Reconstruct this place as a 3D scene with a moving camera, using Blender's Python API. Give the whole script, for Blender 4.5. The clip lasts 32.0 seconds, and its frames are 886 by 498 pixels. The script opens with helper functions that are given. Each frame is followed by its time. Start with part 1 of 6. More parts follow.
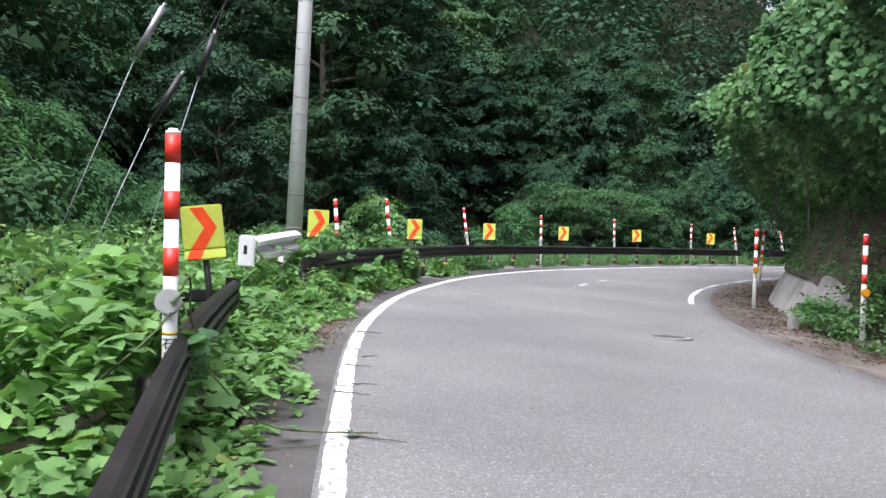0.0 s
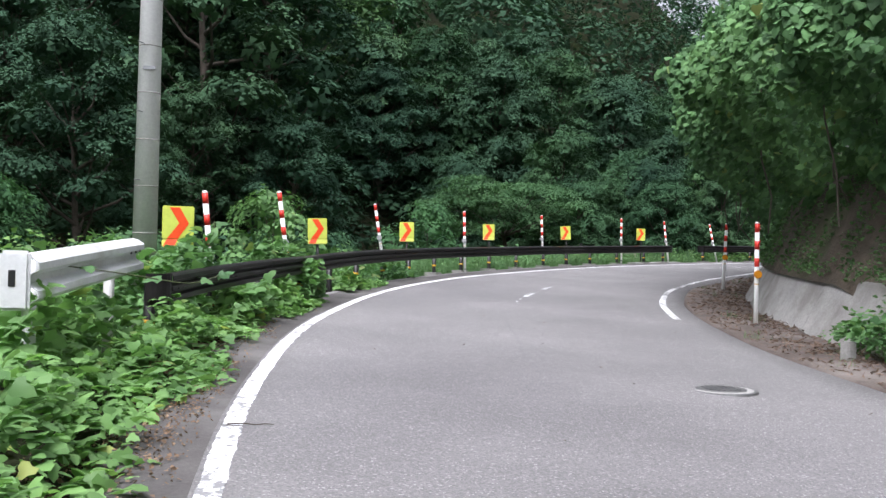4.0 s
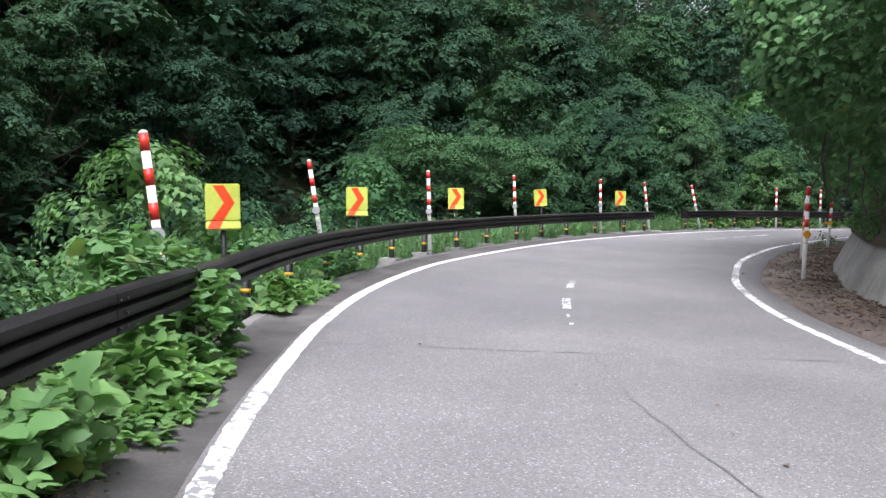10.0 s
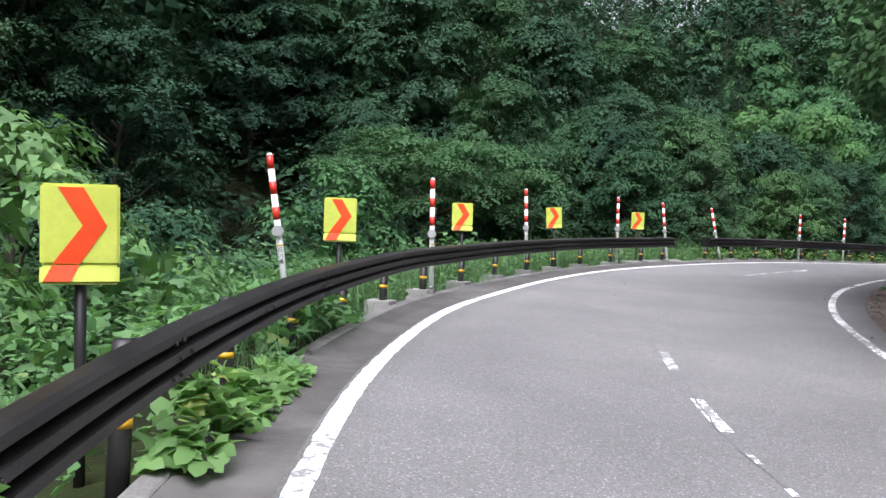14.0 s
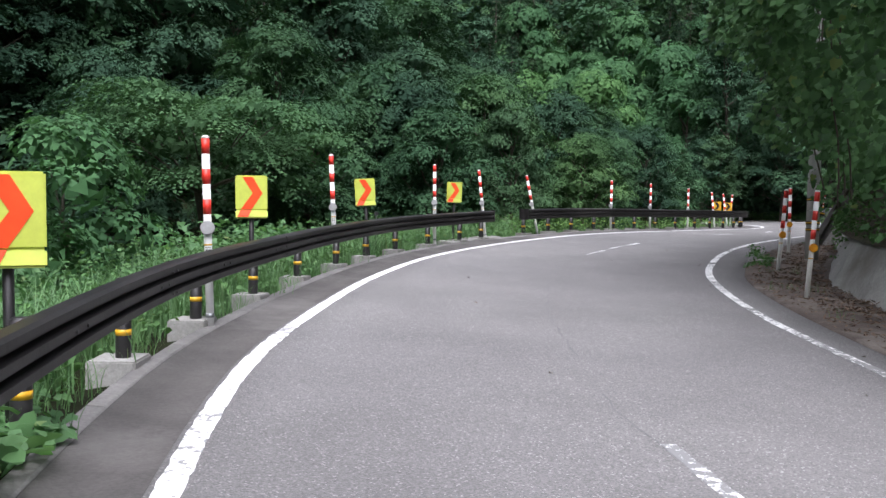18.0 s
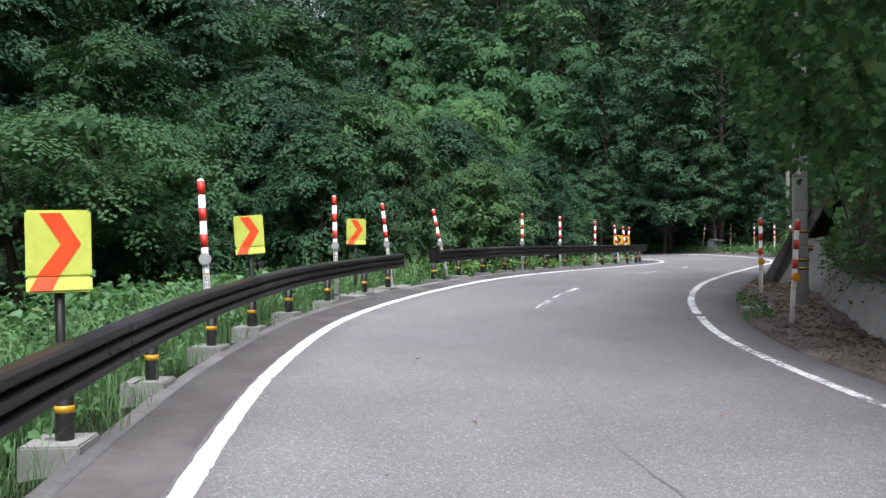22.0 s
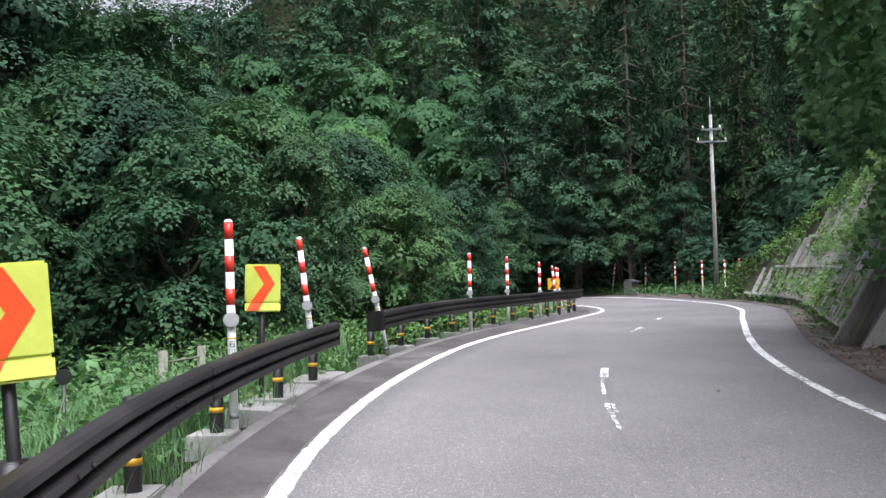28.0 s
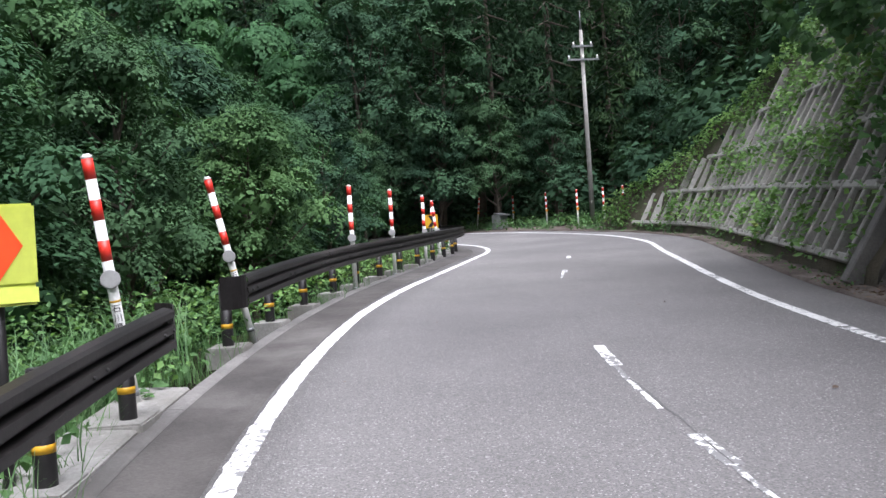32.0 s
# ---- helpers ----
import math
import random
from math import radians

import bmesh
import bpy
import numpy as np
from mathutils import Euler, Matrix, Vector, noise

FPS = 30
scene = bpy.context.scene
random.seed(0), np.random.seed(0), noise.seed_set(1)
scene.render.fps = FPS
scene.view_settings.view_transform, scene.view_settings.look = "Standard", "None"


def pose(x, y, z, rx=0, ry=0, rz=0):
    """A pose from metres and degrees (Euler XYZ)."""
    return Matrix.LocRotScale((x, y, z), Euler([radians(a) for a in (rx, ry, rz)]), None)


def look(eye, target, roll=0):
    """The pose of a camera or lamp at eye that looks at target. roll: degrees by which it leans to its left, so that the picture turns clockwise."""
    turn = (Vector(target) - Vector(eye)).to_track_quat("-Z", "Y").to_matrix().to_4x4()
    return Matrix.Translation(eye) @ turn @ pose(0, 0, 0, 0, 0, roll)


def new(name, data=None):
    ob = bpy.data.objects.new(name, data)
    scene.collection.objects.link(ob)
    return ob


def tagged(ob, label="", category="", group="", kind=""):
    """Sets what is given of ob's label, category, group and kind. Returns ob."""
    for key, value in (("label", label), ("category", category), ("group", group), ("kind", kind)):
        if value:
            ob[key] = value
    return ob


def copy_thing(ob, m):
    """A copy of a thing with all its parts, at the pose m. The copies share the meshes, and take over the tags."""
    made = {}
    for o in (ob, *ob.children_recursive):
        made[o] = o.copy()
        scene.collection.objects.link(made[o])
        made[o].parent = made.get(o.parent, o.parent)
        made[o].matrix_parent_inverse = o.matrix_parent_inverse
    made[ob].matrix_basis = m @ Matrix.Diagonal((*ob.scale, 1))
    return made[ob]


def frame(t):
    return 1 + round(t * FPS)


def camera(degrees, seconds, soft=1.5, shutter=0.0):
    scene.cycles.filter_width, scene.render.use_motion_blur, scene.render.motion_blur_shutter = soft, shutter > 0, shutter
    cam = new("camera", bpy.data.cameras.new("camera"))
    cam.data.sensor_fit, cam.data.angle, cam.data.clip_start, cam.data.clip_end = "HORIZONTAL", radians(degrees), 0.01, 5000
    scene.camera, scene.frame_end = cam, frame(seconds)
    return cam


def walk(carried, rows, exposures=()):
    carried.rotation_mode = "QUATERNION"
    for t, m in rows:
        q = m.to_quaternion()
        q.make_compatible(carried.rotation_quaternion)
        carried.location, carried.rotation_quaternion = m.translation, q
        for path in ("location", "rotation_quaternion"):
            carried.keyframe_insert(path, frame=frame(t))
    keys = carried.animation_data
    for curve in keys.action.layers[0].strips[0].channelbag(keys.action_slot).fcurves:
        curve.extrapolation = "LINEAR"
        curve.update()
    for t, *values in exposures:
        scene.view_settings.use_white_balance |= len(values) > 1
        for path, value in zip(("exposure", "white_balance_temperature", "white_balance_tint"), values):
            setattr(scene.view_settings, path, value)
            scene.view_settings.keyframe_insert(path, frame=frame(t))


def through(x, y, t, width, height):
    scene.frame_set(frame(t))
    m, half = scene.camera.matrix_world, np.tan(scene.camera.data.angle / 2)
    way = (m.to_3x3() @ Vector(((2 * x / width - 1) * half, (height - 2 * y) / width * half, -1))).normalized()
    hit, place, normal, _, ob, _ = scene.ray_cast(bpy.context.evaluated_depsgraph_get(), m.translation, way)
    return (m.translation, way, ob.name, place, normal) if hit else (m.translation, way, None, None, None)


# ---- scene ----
cam = camera(54.0, 32.0)
PATH = [
    (0, (0.875, -0.027, 1.459), (0.805, 1.972, 1.487), 2.8),
    (0.5, (0.821, 0.357, 1.444), (0.76, 2.352, 1.576), 2.3),
    (1, (0.789, 0.796, 1.484), (0.685, 2.791, 1.571), 2.7),
    (1.5, (0.729, 1.367, 1.514), (0.882, 3.358, 1.629), 3.5),
    (2, (0.716, 1.965, 1.533), (0.908, 3.955, 1.554), 0.8),
    (2.5, (0.654, 2.477, 1.532), (0.794, 4.472, 1.582), 0.8),
    (4.5, (0.337, 5.308, 1.7), (0.538, 7.298, 1.714), 2.2),
    (5, (0.262, 5.852, 1.748), (0.594, 7.824, 1.712), 1.3),
    (5.5, (0.248, 6.506, 1.779), (0.51, 8.487, 1.703), 0.2),
    (6, (0.171, 7.071, 1.803), (0.439, 9.052, 1.778), 1.6),
    (6.5, (0.136, 7.677, 1.815), (0.452, 9.651, 1.856), 2.3),
    (7, (0.057, 8.248, 1.86), (0.351, 10.224, 1.959), 1.6),
    (7.5, (-0.076, 8.863, 1.883), (0.398, 10.805, 1.933), 2.2),
    (8, (-0.048, 9.439, 1.928), (0.296, 11.408, 1.991), 1.1),
    (8.5, (-0.107, 10.07, 1.962), (0.396, 12.005, 2.0), 1.7),
    (9, (-0.045, 10.676, 1.992), (0.271, 12.651, 2.015), 2.6),
    (9.5, (-0.07, 11.284, 2.027), (0.337, 13.242, 2.059), 2.9),
    (10, (-0.059, 11.947, 2.054), (0.321, 13.91, 2.0), 0.8),
    (10.5, (-0.112, 12.591, 2.051), (0.293, 14.55, 2.09), -0.2),
    (11, (-0.11, 13.262, 2.075), (0.363, 15.206, 2.107), 1.2),
    (11.5, (-0.077, 13.809, 2.115), (0.375, 15.755, 2.209), 2.9),
    (12, (-0.03, 14.421, 2.159), (0.585, 16.322, 2.247), 1.5),
    (12.5, (0.029, 15.083, 2.217), (0.476, 17.03, 2.294), 3.5),
    (13, (0.024, 15.739, 2.241), (0.588, 17.657, 2.279), 2.4),
    (13.5, (0.052, 16.483, 2.26), (0.503, 18.431, 2.23), 2.2),
    (15.5, (0.359, 18.77, 2.411), (1.074, 20.637, 2.433), 4.9),
    (16, (0.476, 19.55, 2.41), (1.313, 21.367, 2.432), 2.3),
    (16.5, (0.616, 20.352, 2.431), (1.609, 22.088, 2.496), 0.4),
    (17, (0.774, 20.823, 2.44), (1.687, 22.602, 2.46), 1.6),
    (17.5, (0.93, 21.528, 2.47), (1.946, 23.252, 2.473), 1.6),
    (18, (1.125, 22.077, 2.513), (2.097, 23.823, 2.437), 1.1),
    (18.5, (1.25, 22.727, 2.563), (2.342, 24.399, 2.444), 1.1),
    (19, (1.463, 23.218, 2.571), (2.473, 24.942, 2.465), 1.9),
    (19.5, (1.606, 23.865, 2.603), (2.717, 25.526, 2.528), 0.9),
    (20, (1.802, 24.452, 2.616), (2.97, 26.075, 2.571), -2.3),
    (20.5, (1.975, 24.978, 2.615), (3.15, 26.594, 2.707), -1.8),
    (21, (2.228, 25.545, 2.635), (3.442, 27.135, 2.615), -1.6),
    (21.5, (2.439, 26.045, 2.638), (3.632, 27.65, 2.675), -0.1),
    (22, (2.694, 26.62, 2.666), (3.939, 28.185, 2.677), -0.4),
    (22.5, (2.961, 27.1, 2.714), (4.163, 28.697, 2.781), 0.1),
    (23, (3.193, 27.727, 2.738), (4.487, 29.252, 2.784), -0.6),
    (23.5, (3.444, 28.171, 2.795), (4.666, 29.755, 2.79), 1.5),
    (24, (3.689, 28.801, 2.825), (5.02, 30.293, 2.784), -1.0),
    (24.5, (4.046, 29.471, 2.831), (5.346, 30.99, 2.76), -2.0),
    (25, (4.334, 30.048, 2.891), (5.719, 31.49, 2.826), -1.8),
    (25.5, (4.7, 30.618, 2.859), (6.059, 32.085, 2.846), -3.5),
    (27.5, (5.961, 32.699, 2.932), (7.461, 34.023, 2.962), -0.8),
    (28, (6.277, 33.152, 3.012), (7.755, 34.495, 3.111), -1.4),
    (28.5, (6.619, 33.678, 3.004), (8.168, 34.943, 3.033), -2.2),
    (29, (7.015, 34.178, 3.026), (8.523, 35.492, 3.068), -2.2),
    (29.5, (7.332, 34.535, 3.079), (8.981, 35.666, 3.054), -0.5),
    (30, (7.827, 35.067, 3.066), (9.426, 36.268, 3.032), -4.3),
    (30.5, (8.186, 35.456, 3.077), (9.809, 36.622, 2.999), -2.5),
    (31, (8.627, 35.912, 3.075), (10.262, 37.056, 2.948), -5.3),
    (31.5, (8.986, 36.331, 3.083), (10.637, 37.456, 2.995), -4.2),
    (32, (9.412, 36.724, 3.108), (11.107, 37.783, 3.05), -4.0),
]
walk(cam, [(t, look(eye, target, roll)) for t, eye, target, roll in PATH], exposures=[(0, 0.95, 6000, 16.5), (2.5, 0.95, 6000, 16.5), (5.5, 0.8, 6000, 16.5), (9, 0.93, 6000, 16.5), (13, 0.95, 6000, 16.5), (16, 0.82, 6000, 16.5), (20, 0.73, 6000, 16.5), (24, 0.85, 6000, 16.5), (28, 0.92, 6000, 16.5), (32, 0.84, 6000, 16.5)])

# ---- world, sun and exposure: a bright overcast day ----
SUN_EL, SUN_AZ = 63.0, 205.0
world = bpy.data.worlds.new("overcast_sky")
scene.world = world
world.use_nodes = True
wn = world.node_tree.nodes
sky = wn.new("ShaderNodeTexSky")
sky.sky_type, sky.sun_disc = "NISHITA", False
sky.sun_elevation, sky.sun_rotation = radians(SUN_EL), radians(SUN_AZ)
sky.air_density, sky.dust_density, sky.ozone_density = 1.0, 6.0, 1.0
pale = wn.new("ShaderNodeHueSaturation")
pale.inputs["Saturation"].default_value = 0.15
world.node_tree.links.new(sky.outputs["Color"], pale.inputs["Color"])
world.node_tree.links.new(pale.outputs["Color"], wn["Background"].inputs["Color"])
wn["Background"].inputs["Strength"].default_value = 0.15
sun = new("sun", bpy.data.lights.new("sun", "SUN"))
sun.data.energy, sun.data.angle, sun.data.color = 2.0, radians(45), (1.0, 0.97, 0.93)
a_s, e_s = radians(SUN_AZ), radians(SUN_EL)
sun.matrix_world = look((0, 0, 60), (-math.sin(a_s) * math.cos(e_s) * 50, -math.cos(a_s) * math.cos(e_s) * 50, 60 - math.sin(e_s) * 50))


# ---- materials ----
def nodes_of(name):
    m = bpy.data.materials.new(name)
    m.use_nodes = True
    nt = m.node_tree
    return m, nt, nt.nodes["Principled BSDF"]


def tex_noise(nt, scale, detail=5.0, rough=0.6, vec=None):
    n = nt.nodes.new("ShaderNodeTexNoise")
    n.inputs["Scale"].default_value, n.inputs["Detail"].default_value, n.inputs["Roughness"].default_value = scale, detail, rough
    if vec is not None:
        nt.links.new(vec, n.inputs["Vector"])
    return n.outputs["Fac"]


def ramp(nt, fac, stops):
    r = nt.nodes.new("ShaderNodeValToRGB")
    el = r.color_ramp.elements
    while len(el) < len(stops):
        el.new(0.5)
    for e, (p, c) in zip(el, stops):
        e.position, e.color = p, (*c, 1)
    nt.links.new(fac, r.inputs["Fac"])
    return r.outputs["Color"]


def mix(nt, fac, a, b, mode="MIX"):
    n = nt.nodes.new("ShaderNodeMix")
    n.data_type, n.blend_type = "RGBA", mode
    for sock, v in ((n.inputs["Factor"], fac), (n.inputs["A"], a), (n.inputs["B"], b)):
        if isinstance(v, bpy.types.NodeSocket):
            nt.links.new(v, sock)
        else:
            sock.default_value = v if isinstance(v, float) else (*v, 1)
    return n.outputs["Result"]


def bump(nt, bsdf, fac, strength, distance=0.01):
    b = nt.nodes.new("ShaderNodeBump")
    b.inputs["Strength"].default_value, b.inputs["Distance"].default_value = strength, distance
    nt.links.new(fac, b.inputs["Height"])
    nt.links.new(b.outputs["Normal"], bsdf.inputs["Normal"])


def world_pos(nt):
    return nt.nodes.new("ShaderNodeNewGeometry").outputs["Position"]


def surface(name, dark, light, coarse=1.5, fine=40.0, rough=0.8, metal=0.0, relief=0.3, grain=0.5, local=False, stain=None, depth=0.01):
    """Two scales of variation between two colours, with fine relief and, if wanted, broad stains."""
    m, nt, b = nodes_of(name)
    vec = nt.nodes.new("ShaderNodeTexCoord").outputs["Object"] if local else world_pos(nt)
    big, small = tex_noise(nt, coarse, 4, 0.6, vec), tex_noise(nt, fine, 3, 0.7, vec)
    c = ramp(nt, big, [(0.3, dark), (0.7, light)])
    g = ramp(nt, small, [(0.25, (0.45,) * 3), (0.75, (1.35,) * 3)])
    c = mix(nt, grain, c, mix(nt, 1.0, c, g, "MULTIPLY"))
    if stain:
        s = ramp(nt, tex_noise(nt, coarse * 0.35, 6, 0.65, vec), [(0.52, (0, 0, 0)), (0.68, (1, 1, 1))])
        c = mix(nt, s, c, stain)
    nt.links.new(c, b.inputs["Base Color"])
    b.inputs["Roughness"].default_value, b.inputs["Metallic"].default_value = rough, metal
    bump(nt, b, small, relief, depth)
    return m


def leaf_material(name, dark, light, odd=None, gloss=0.5, through=0.25, clump=1.1, vary=0.2, sheen=0.2):
    """Green that changes from clump to clump, and a little from leaf to leaf and from plant to plant."""
    m, nt, b = nodes_of(name)
    geo, info = nt.nodes.new("ShaderNodeNewGeometry"), nt.nodes.new("ShaderNodeObjectInfo")
    c = ramp(nt, tex_noise(nt, clump, 3, 0.6, geo.outputs["Position"]), [(0.32, dark), (0.68, light)])
    own = [(0.0, (1 - 1.3 * vary,) * 3), (0.9, (1 + vary, 1 + 0.9 * vary, 1 + 0.6 * vary))]
    if odd:
        own += [(0.975, (1 + vary, 1 + 0.9 * vary, 1 + 0.6 * vary)), (1.0, tuple(o / max(l, 0.01) for o, l in zip(odd, light)))]
    c = mix(nt, 1.0, c, ramp(nt, geo.outputs["Random Per Island"], own), "MULTIPLY")
    tone = ramp(nt, info.outputs["Random"], [(0.0, (0.75, 0.8, 0.84)), (0.6, (1.0, 1.0, 0.98)), (1.0, (1.3, 1.22, 1.0))])
    c = mix(nt, 1.0, c, tone, "MULTIPLY")
    nt.links.new(c, b.inputs["Base Color"])
    b.inputs["Roughness"].default_value = gloss
    b.inputs["Specular IOR Level"].default_value = sheen
    t = nt.nodes.new("ShaderNodeBsdfTranslucent")
    nt.links.new(mix(nt, 1.0, c, (1.1, 1.22, 0.75), "MULTIPLY"), t.inputs["Color"])
    add = nt.nodes.new("ShaderNodeMixShader")
    add.inputs["Fac"].default_value = through
    nt.links.new(b.outputs["BSDF"], add.inputs[1])
    nt.links.new(t.outputs["BSDF"], add.inputs[2])
    nt.links.new(add.outputs["Shader"], nt.nodes["Material Output"].inputs["Surface"])
    return m


def asphalt_material():
    m, nt, b = nodes_of("asphalt")
    p = world_pos(nt)
    big = ramp(nt, tex_noise(nt, 0.35, 5, 0.6, p), [(0.3, (0.143, 0.138, 0.136)), (0.7, (0.206, 0.199, 0.196))])
    v = nt.nodes.new("ShaderNodeTexVoronoi")
    v.inputs["Scale"].default_value = 95.0
    nt.links.new(p, v.inputs["Vector"])
    chip = nt.nodes.new("ShaderNodeSeparateColor")
    nt.links.new(v.outputs["Color"], chip.inputs["Color"])
    speck = ramp(nt, chip.outputs["Red"], [(0.0, (0.6,) * 3), (0.6, (1.0,) * 3), (0.94, (1.2,) * 3), (0.98, (2.2,) * 3)])
    c = mix(nt, 0.8, big, mix(nt, 1.0, big, speck, "MULTIPLY"))
    patches = ramp(nt, tex_noise(nt, 0.12, 3, 0.5, p), [(0.45, (1, 1, 1)), (0.6, (0.86, 0.86, 0.87))])
    c = mix(nt, 1.0, c, patches, "MULTIPLY")
    nt.links.new(c, b.inputs["Base Color"])
    b.inputs["Roughness"].default_value = 0.85
    bump(nt, b, v.outputs["Distance"], 0.55, 0.006)
    return m


def paint_line_material(name, wear):
    m, nt, b = nodes_of(name)
    p = world_pos(nt)
    chips = tex_noise(nt, 14.0, 7, 0.7, p)
    broad = tex_noise(nt, 1.1, 3, 0.5, p)
    s = nt.nodes.new("ShaderNodeMath")
    s.operation = "MULTIPLY_ADD"
    s.inputs[1].default_value = 0.5
    nt.links.new(broad, s.inputs[0])
    nt.links.new(chips, s.inputs[2])
    gone = ramp(nt, s.outputs[0], [(wear, (0, 0, 0)), (wear + 0.05, (1, 1, 1))])
    white = ramp(nt, tex_noise(nt, 5.0, 5, 0.6, p), [(0.3, (0.62, 0.62, 0.62)), (0.6, (0.83, 0.83, 0.82))])
    nt.links.new(mix(nt, gone, white, (0.2, 0.2, 0.2)), b.inputs["Base Color"])
    b.inputs["Roughness"].default_value = 0.7
    bump(nt, b, chips, 0.3, 0.004)
    return m


ASPHALT = asphalt_material()
PAINT = paint_line_material("road_paint", 0.81)
PAINT_WORN = paint_line_material("worn_road_paint", 0.73)
GUTTER = surface("dark_gutter_concrete", (0.05, 0.046, 0.044), (0.1, 0.093, 0.088), 1.3, 38, 0.9, relief=0.45, stain=(0.14, 0.132, 0.126))
CONCRETE = surface("grey_concrete", (0.27, 0.265, 0.25), (0.4, 0.39, 0.37), 1.4, 35, 0.88, relief=0.3, stain=(0.17, 0.16, 0.14))
KERB = surface("weathered_kerb_concrete", (0.13, 0.125, 0.12), (0.24, 0.23, 0.22), 1.1, 30, 0.9, relief=0.35, stain=(0.1, 0.095, 0.09))
WALL = surface("stained_wall_concrete", (0.33, 0.325, 0.31), (0.5, 0.49, 0.465), 0.9, 22, 0.9, relief=0.4, stain=(0.2, 0.19, 0.165))
# Lighter than bare concrete, to make up for light blocked at the near pole.
POLE_CONCRETE = surface("pole_concrete", (0.62, 0.62, 0.62), (0.71, 0.71, 0.7), 0.9, 30, 0.8, relief=0.15, grain=0.25)
RAIL = surface("dark_brown_rail_paint", (0.009, 0.008, 0.008), (0.02, 0.018, 0.018), 1.5, 30, 0.42, relief=0.08, grain=0.5, stain=(0.034, 0.031, 0.03))
RAIL.node_tree.nodes["Principled BSDF"].inputs["Specular IOR Level"].default_value = 0.16
POST = surface("black_post_paint", (0.013, 0.012, 0.013), (0.024, 0.022, 0.022), 3, 40, 0.45, relief=0.08)
WHITE = surface("white_pole_paint", (0.79, 0.79, 0.78), (0.88, 0.88, 0.87), 2.0, 25, 0.45, relief=0.05, grain=0.1, stain=(0.73, 0.72, 0.69))
WHITE_RAIL = surface("white_rail_paint", (0.55, 0.56, 0.56), (0.75, 0.76, 0.76), 1.5, 25, 0.5, relief=0.08, grain=0.2, stain=(0.4, 0.39, 0.36))
CRIB = surface("pale_frame_concrete", (0.36, 0.35, 0.33), (0.54, 0.53, 0.5), 1.6, 25, 0.9, relief=0.4, stain=(0.24, 0.23, 0.2))
RED = surface("red_reflective_band", (0.62, 0.026, 0.016), (0.74, 0.042, 0.024), 3, 30, 0.4, relief=0.04, grain=0.2)
YELLOW = surface("yellow_band", (0.62, 0.33, 0.012), (0.75, 0.43, 0.02), 5, 40, 0.45, relief=0.04, grain=0.2)
LIME = surface("fluorescent_yellow_green", (0.52, 0.59, 0.085), (0.62, 0.69, 0.12), 2.5, 14, 0.4, relief=0.05, grain=0.2, stain=(0.42, 0.46, 0.05))
ORANGE = surface("red_orange_arrow", (0.8, 0.065, 0.012), (0.95, 0.1, 0.02), 3, 14, 0.4, relief=0.04, grain=0.2)
GREY_DISC = surface("grey_reflector", (0.3, 0.3, 0.3), (0.42, 0.42, 0.42), 6, 60, 0.45, relief=0.05, grain=0.2)
AMBER = surface("amber_reflector", (0.7, 0.27, 0.01), (0.82, 0.36, 0.015), 6, 60, 0.35, relief=0.05, grain=0.2)
STEEL = surface("galvanised_steel", (0.25, 0.26, 0.27), (0.36, 0.37, 0.38), 4, 50, 0.5, 0.7, relief=0.08, grain=0.3)
BLACK = surface("black_plastic", (0.012, 0.012, 0.013), (0.022, 0.022, 0.022), 3, 30, 0.5, relief=0.05)
INK = surface("black_lettering", (0.015, 0.015, 0.016), (0.02, 0.02, 0.02), 3, 30, 0.6, relief=0.0)
IRON = surface("cast_iron", (0.09, 0.09, 0.09), (0.16, 0.16, 0.155), 4, 50, 0.6, 0.4, relief=0.4)
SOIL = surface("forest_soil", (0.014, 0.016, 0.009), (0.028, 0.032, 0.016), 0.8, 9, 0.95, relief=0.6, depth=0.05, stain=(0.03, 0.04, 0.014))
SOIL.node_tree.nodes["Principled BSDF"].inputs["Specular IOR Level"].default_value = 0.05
LITTER_SOIL = surface("litter_soil", (0.068, 0.053, 0.044), (0.145, 0.117, 0.1), 1.6, 18, 0.95, relief=0.7, depth=0.03, stain=(0.21, 0.185, 0.165))
BARK = surface("grey_brown_bark", (0.05, 0.04, 0.03), (0.12, 0.1, 0.08), 2.0, 22, 0.95, relief=0.8, depth=0.02)
DEAD_LEAF = leaf_material("dry_leaf", (0.1, 0.07, 0.056), (0.21, 0.15, 0.12), (0.38, 0.31, 0.25), 0.7, 0.1, 6.0, 0.28)
PALE_LEAF = leaf_material("pale_dry_leaf", (0.15, 0.1, 0.08), (0.31, 0.215, 0.17), (0.44, 0.37, 0.3), 0.7, 0.1, 6.0, 0.3)
VINE_LEAF = leaf_material("kudzu_leaf", (0.088, 0.19, 0.080), (0.175, 0.33, 0.138), (0.32, 0.38, 0.13), 0.45, 0.38, 1.5)
CURTAIN_LEAF = leaf_material("old_kudzu_leaf", (0.06, 0.135, 0.057), (0.125, 0.25, 0.106), (0.26, 0.32, 0.1), 0.5, 0.2, 1.2, 0.3, 0.1)
WEED_LEAF = leaf_material("weed_leaf", (0.08, 0.17, 0.062), (0.16, 0.3, 0.108), (0.24, 0.28, 0.09), 0.5, 0.28, 1.5)
GRASS = leaf_material("grass_blade", (0.07, 0.155, 0.07), (0.155, 0.28, 0.135), (0.25, 0.25, 0.14), 0.5, 0.3, 1.5)
OAK_LEAF = leaf_material("broadleaf_green", (0.034, 0.08, 0.041), (0.08, 0.16, 0.074), None, 0.7, 0.15, 0.5, 0.09, 0.06)
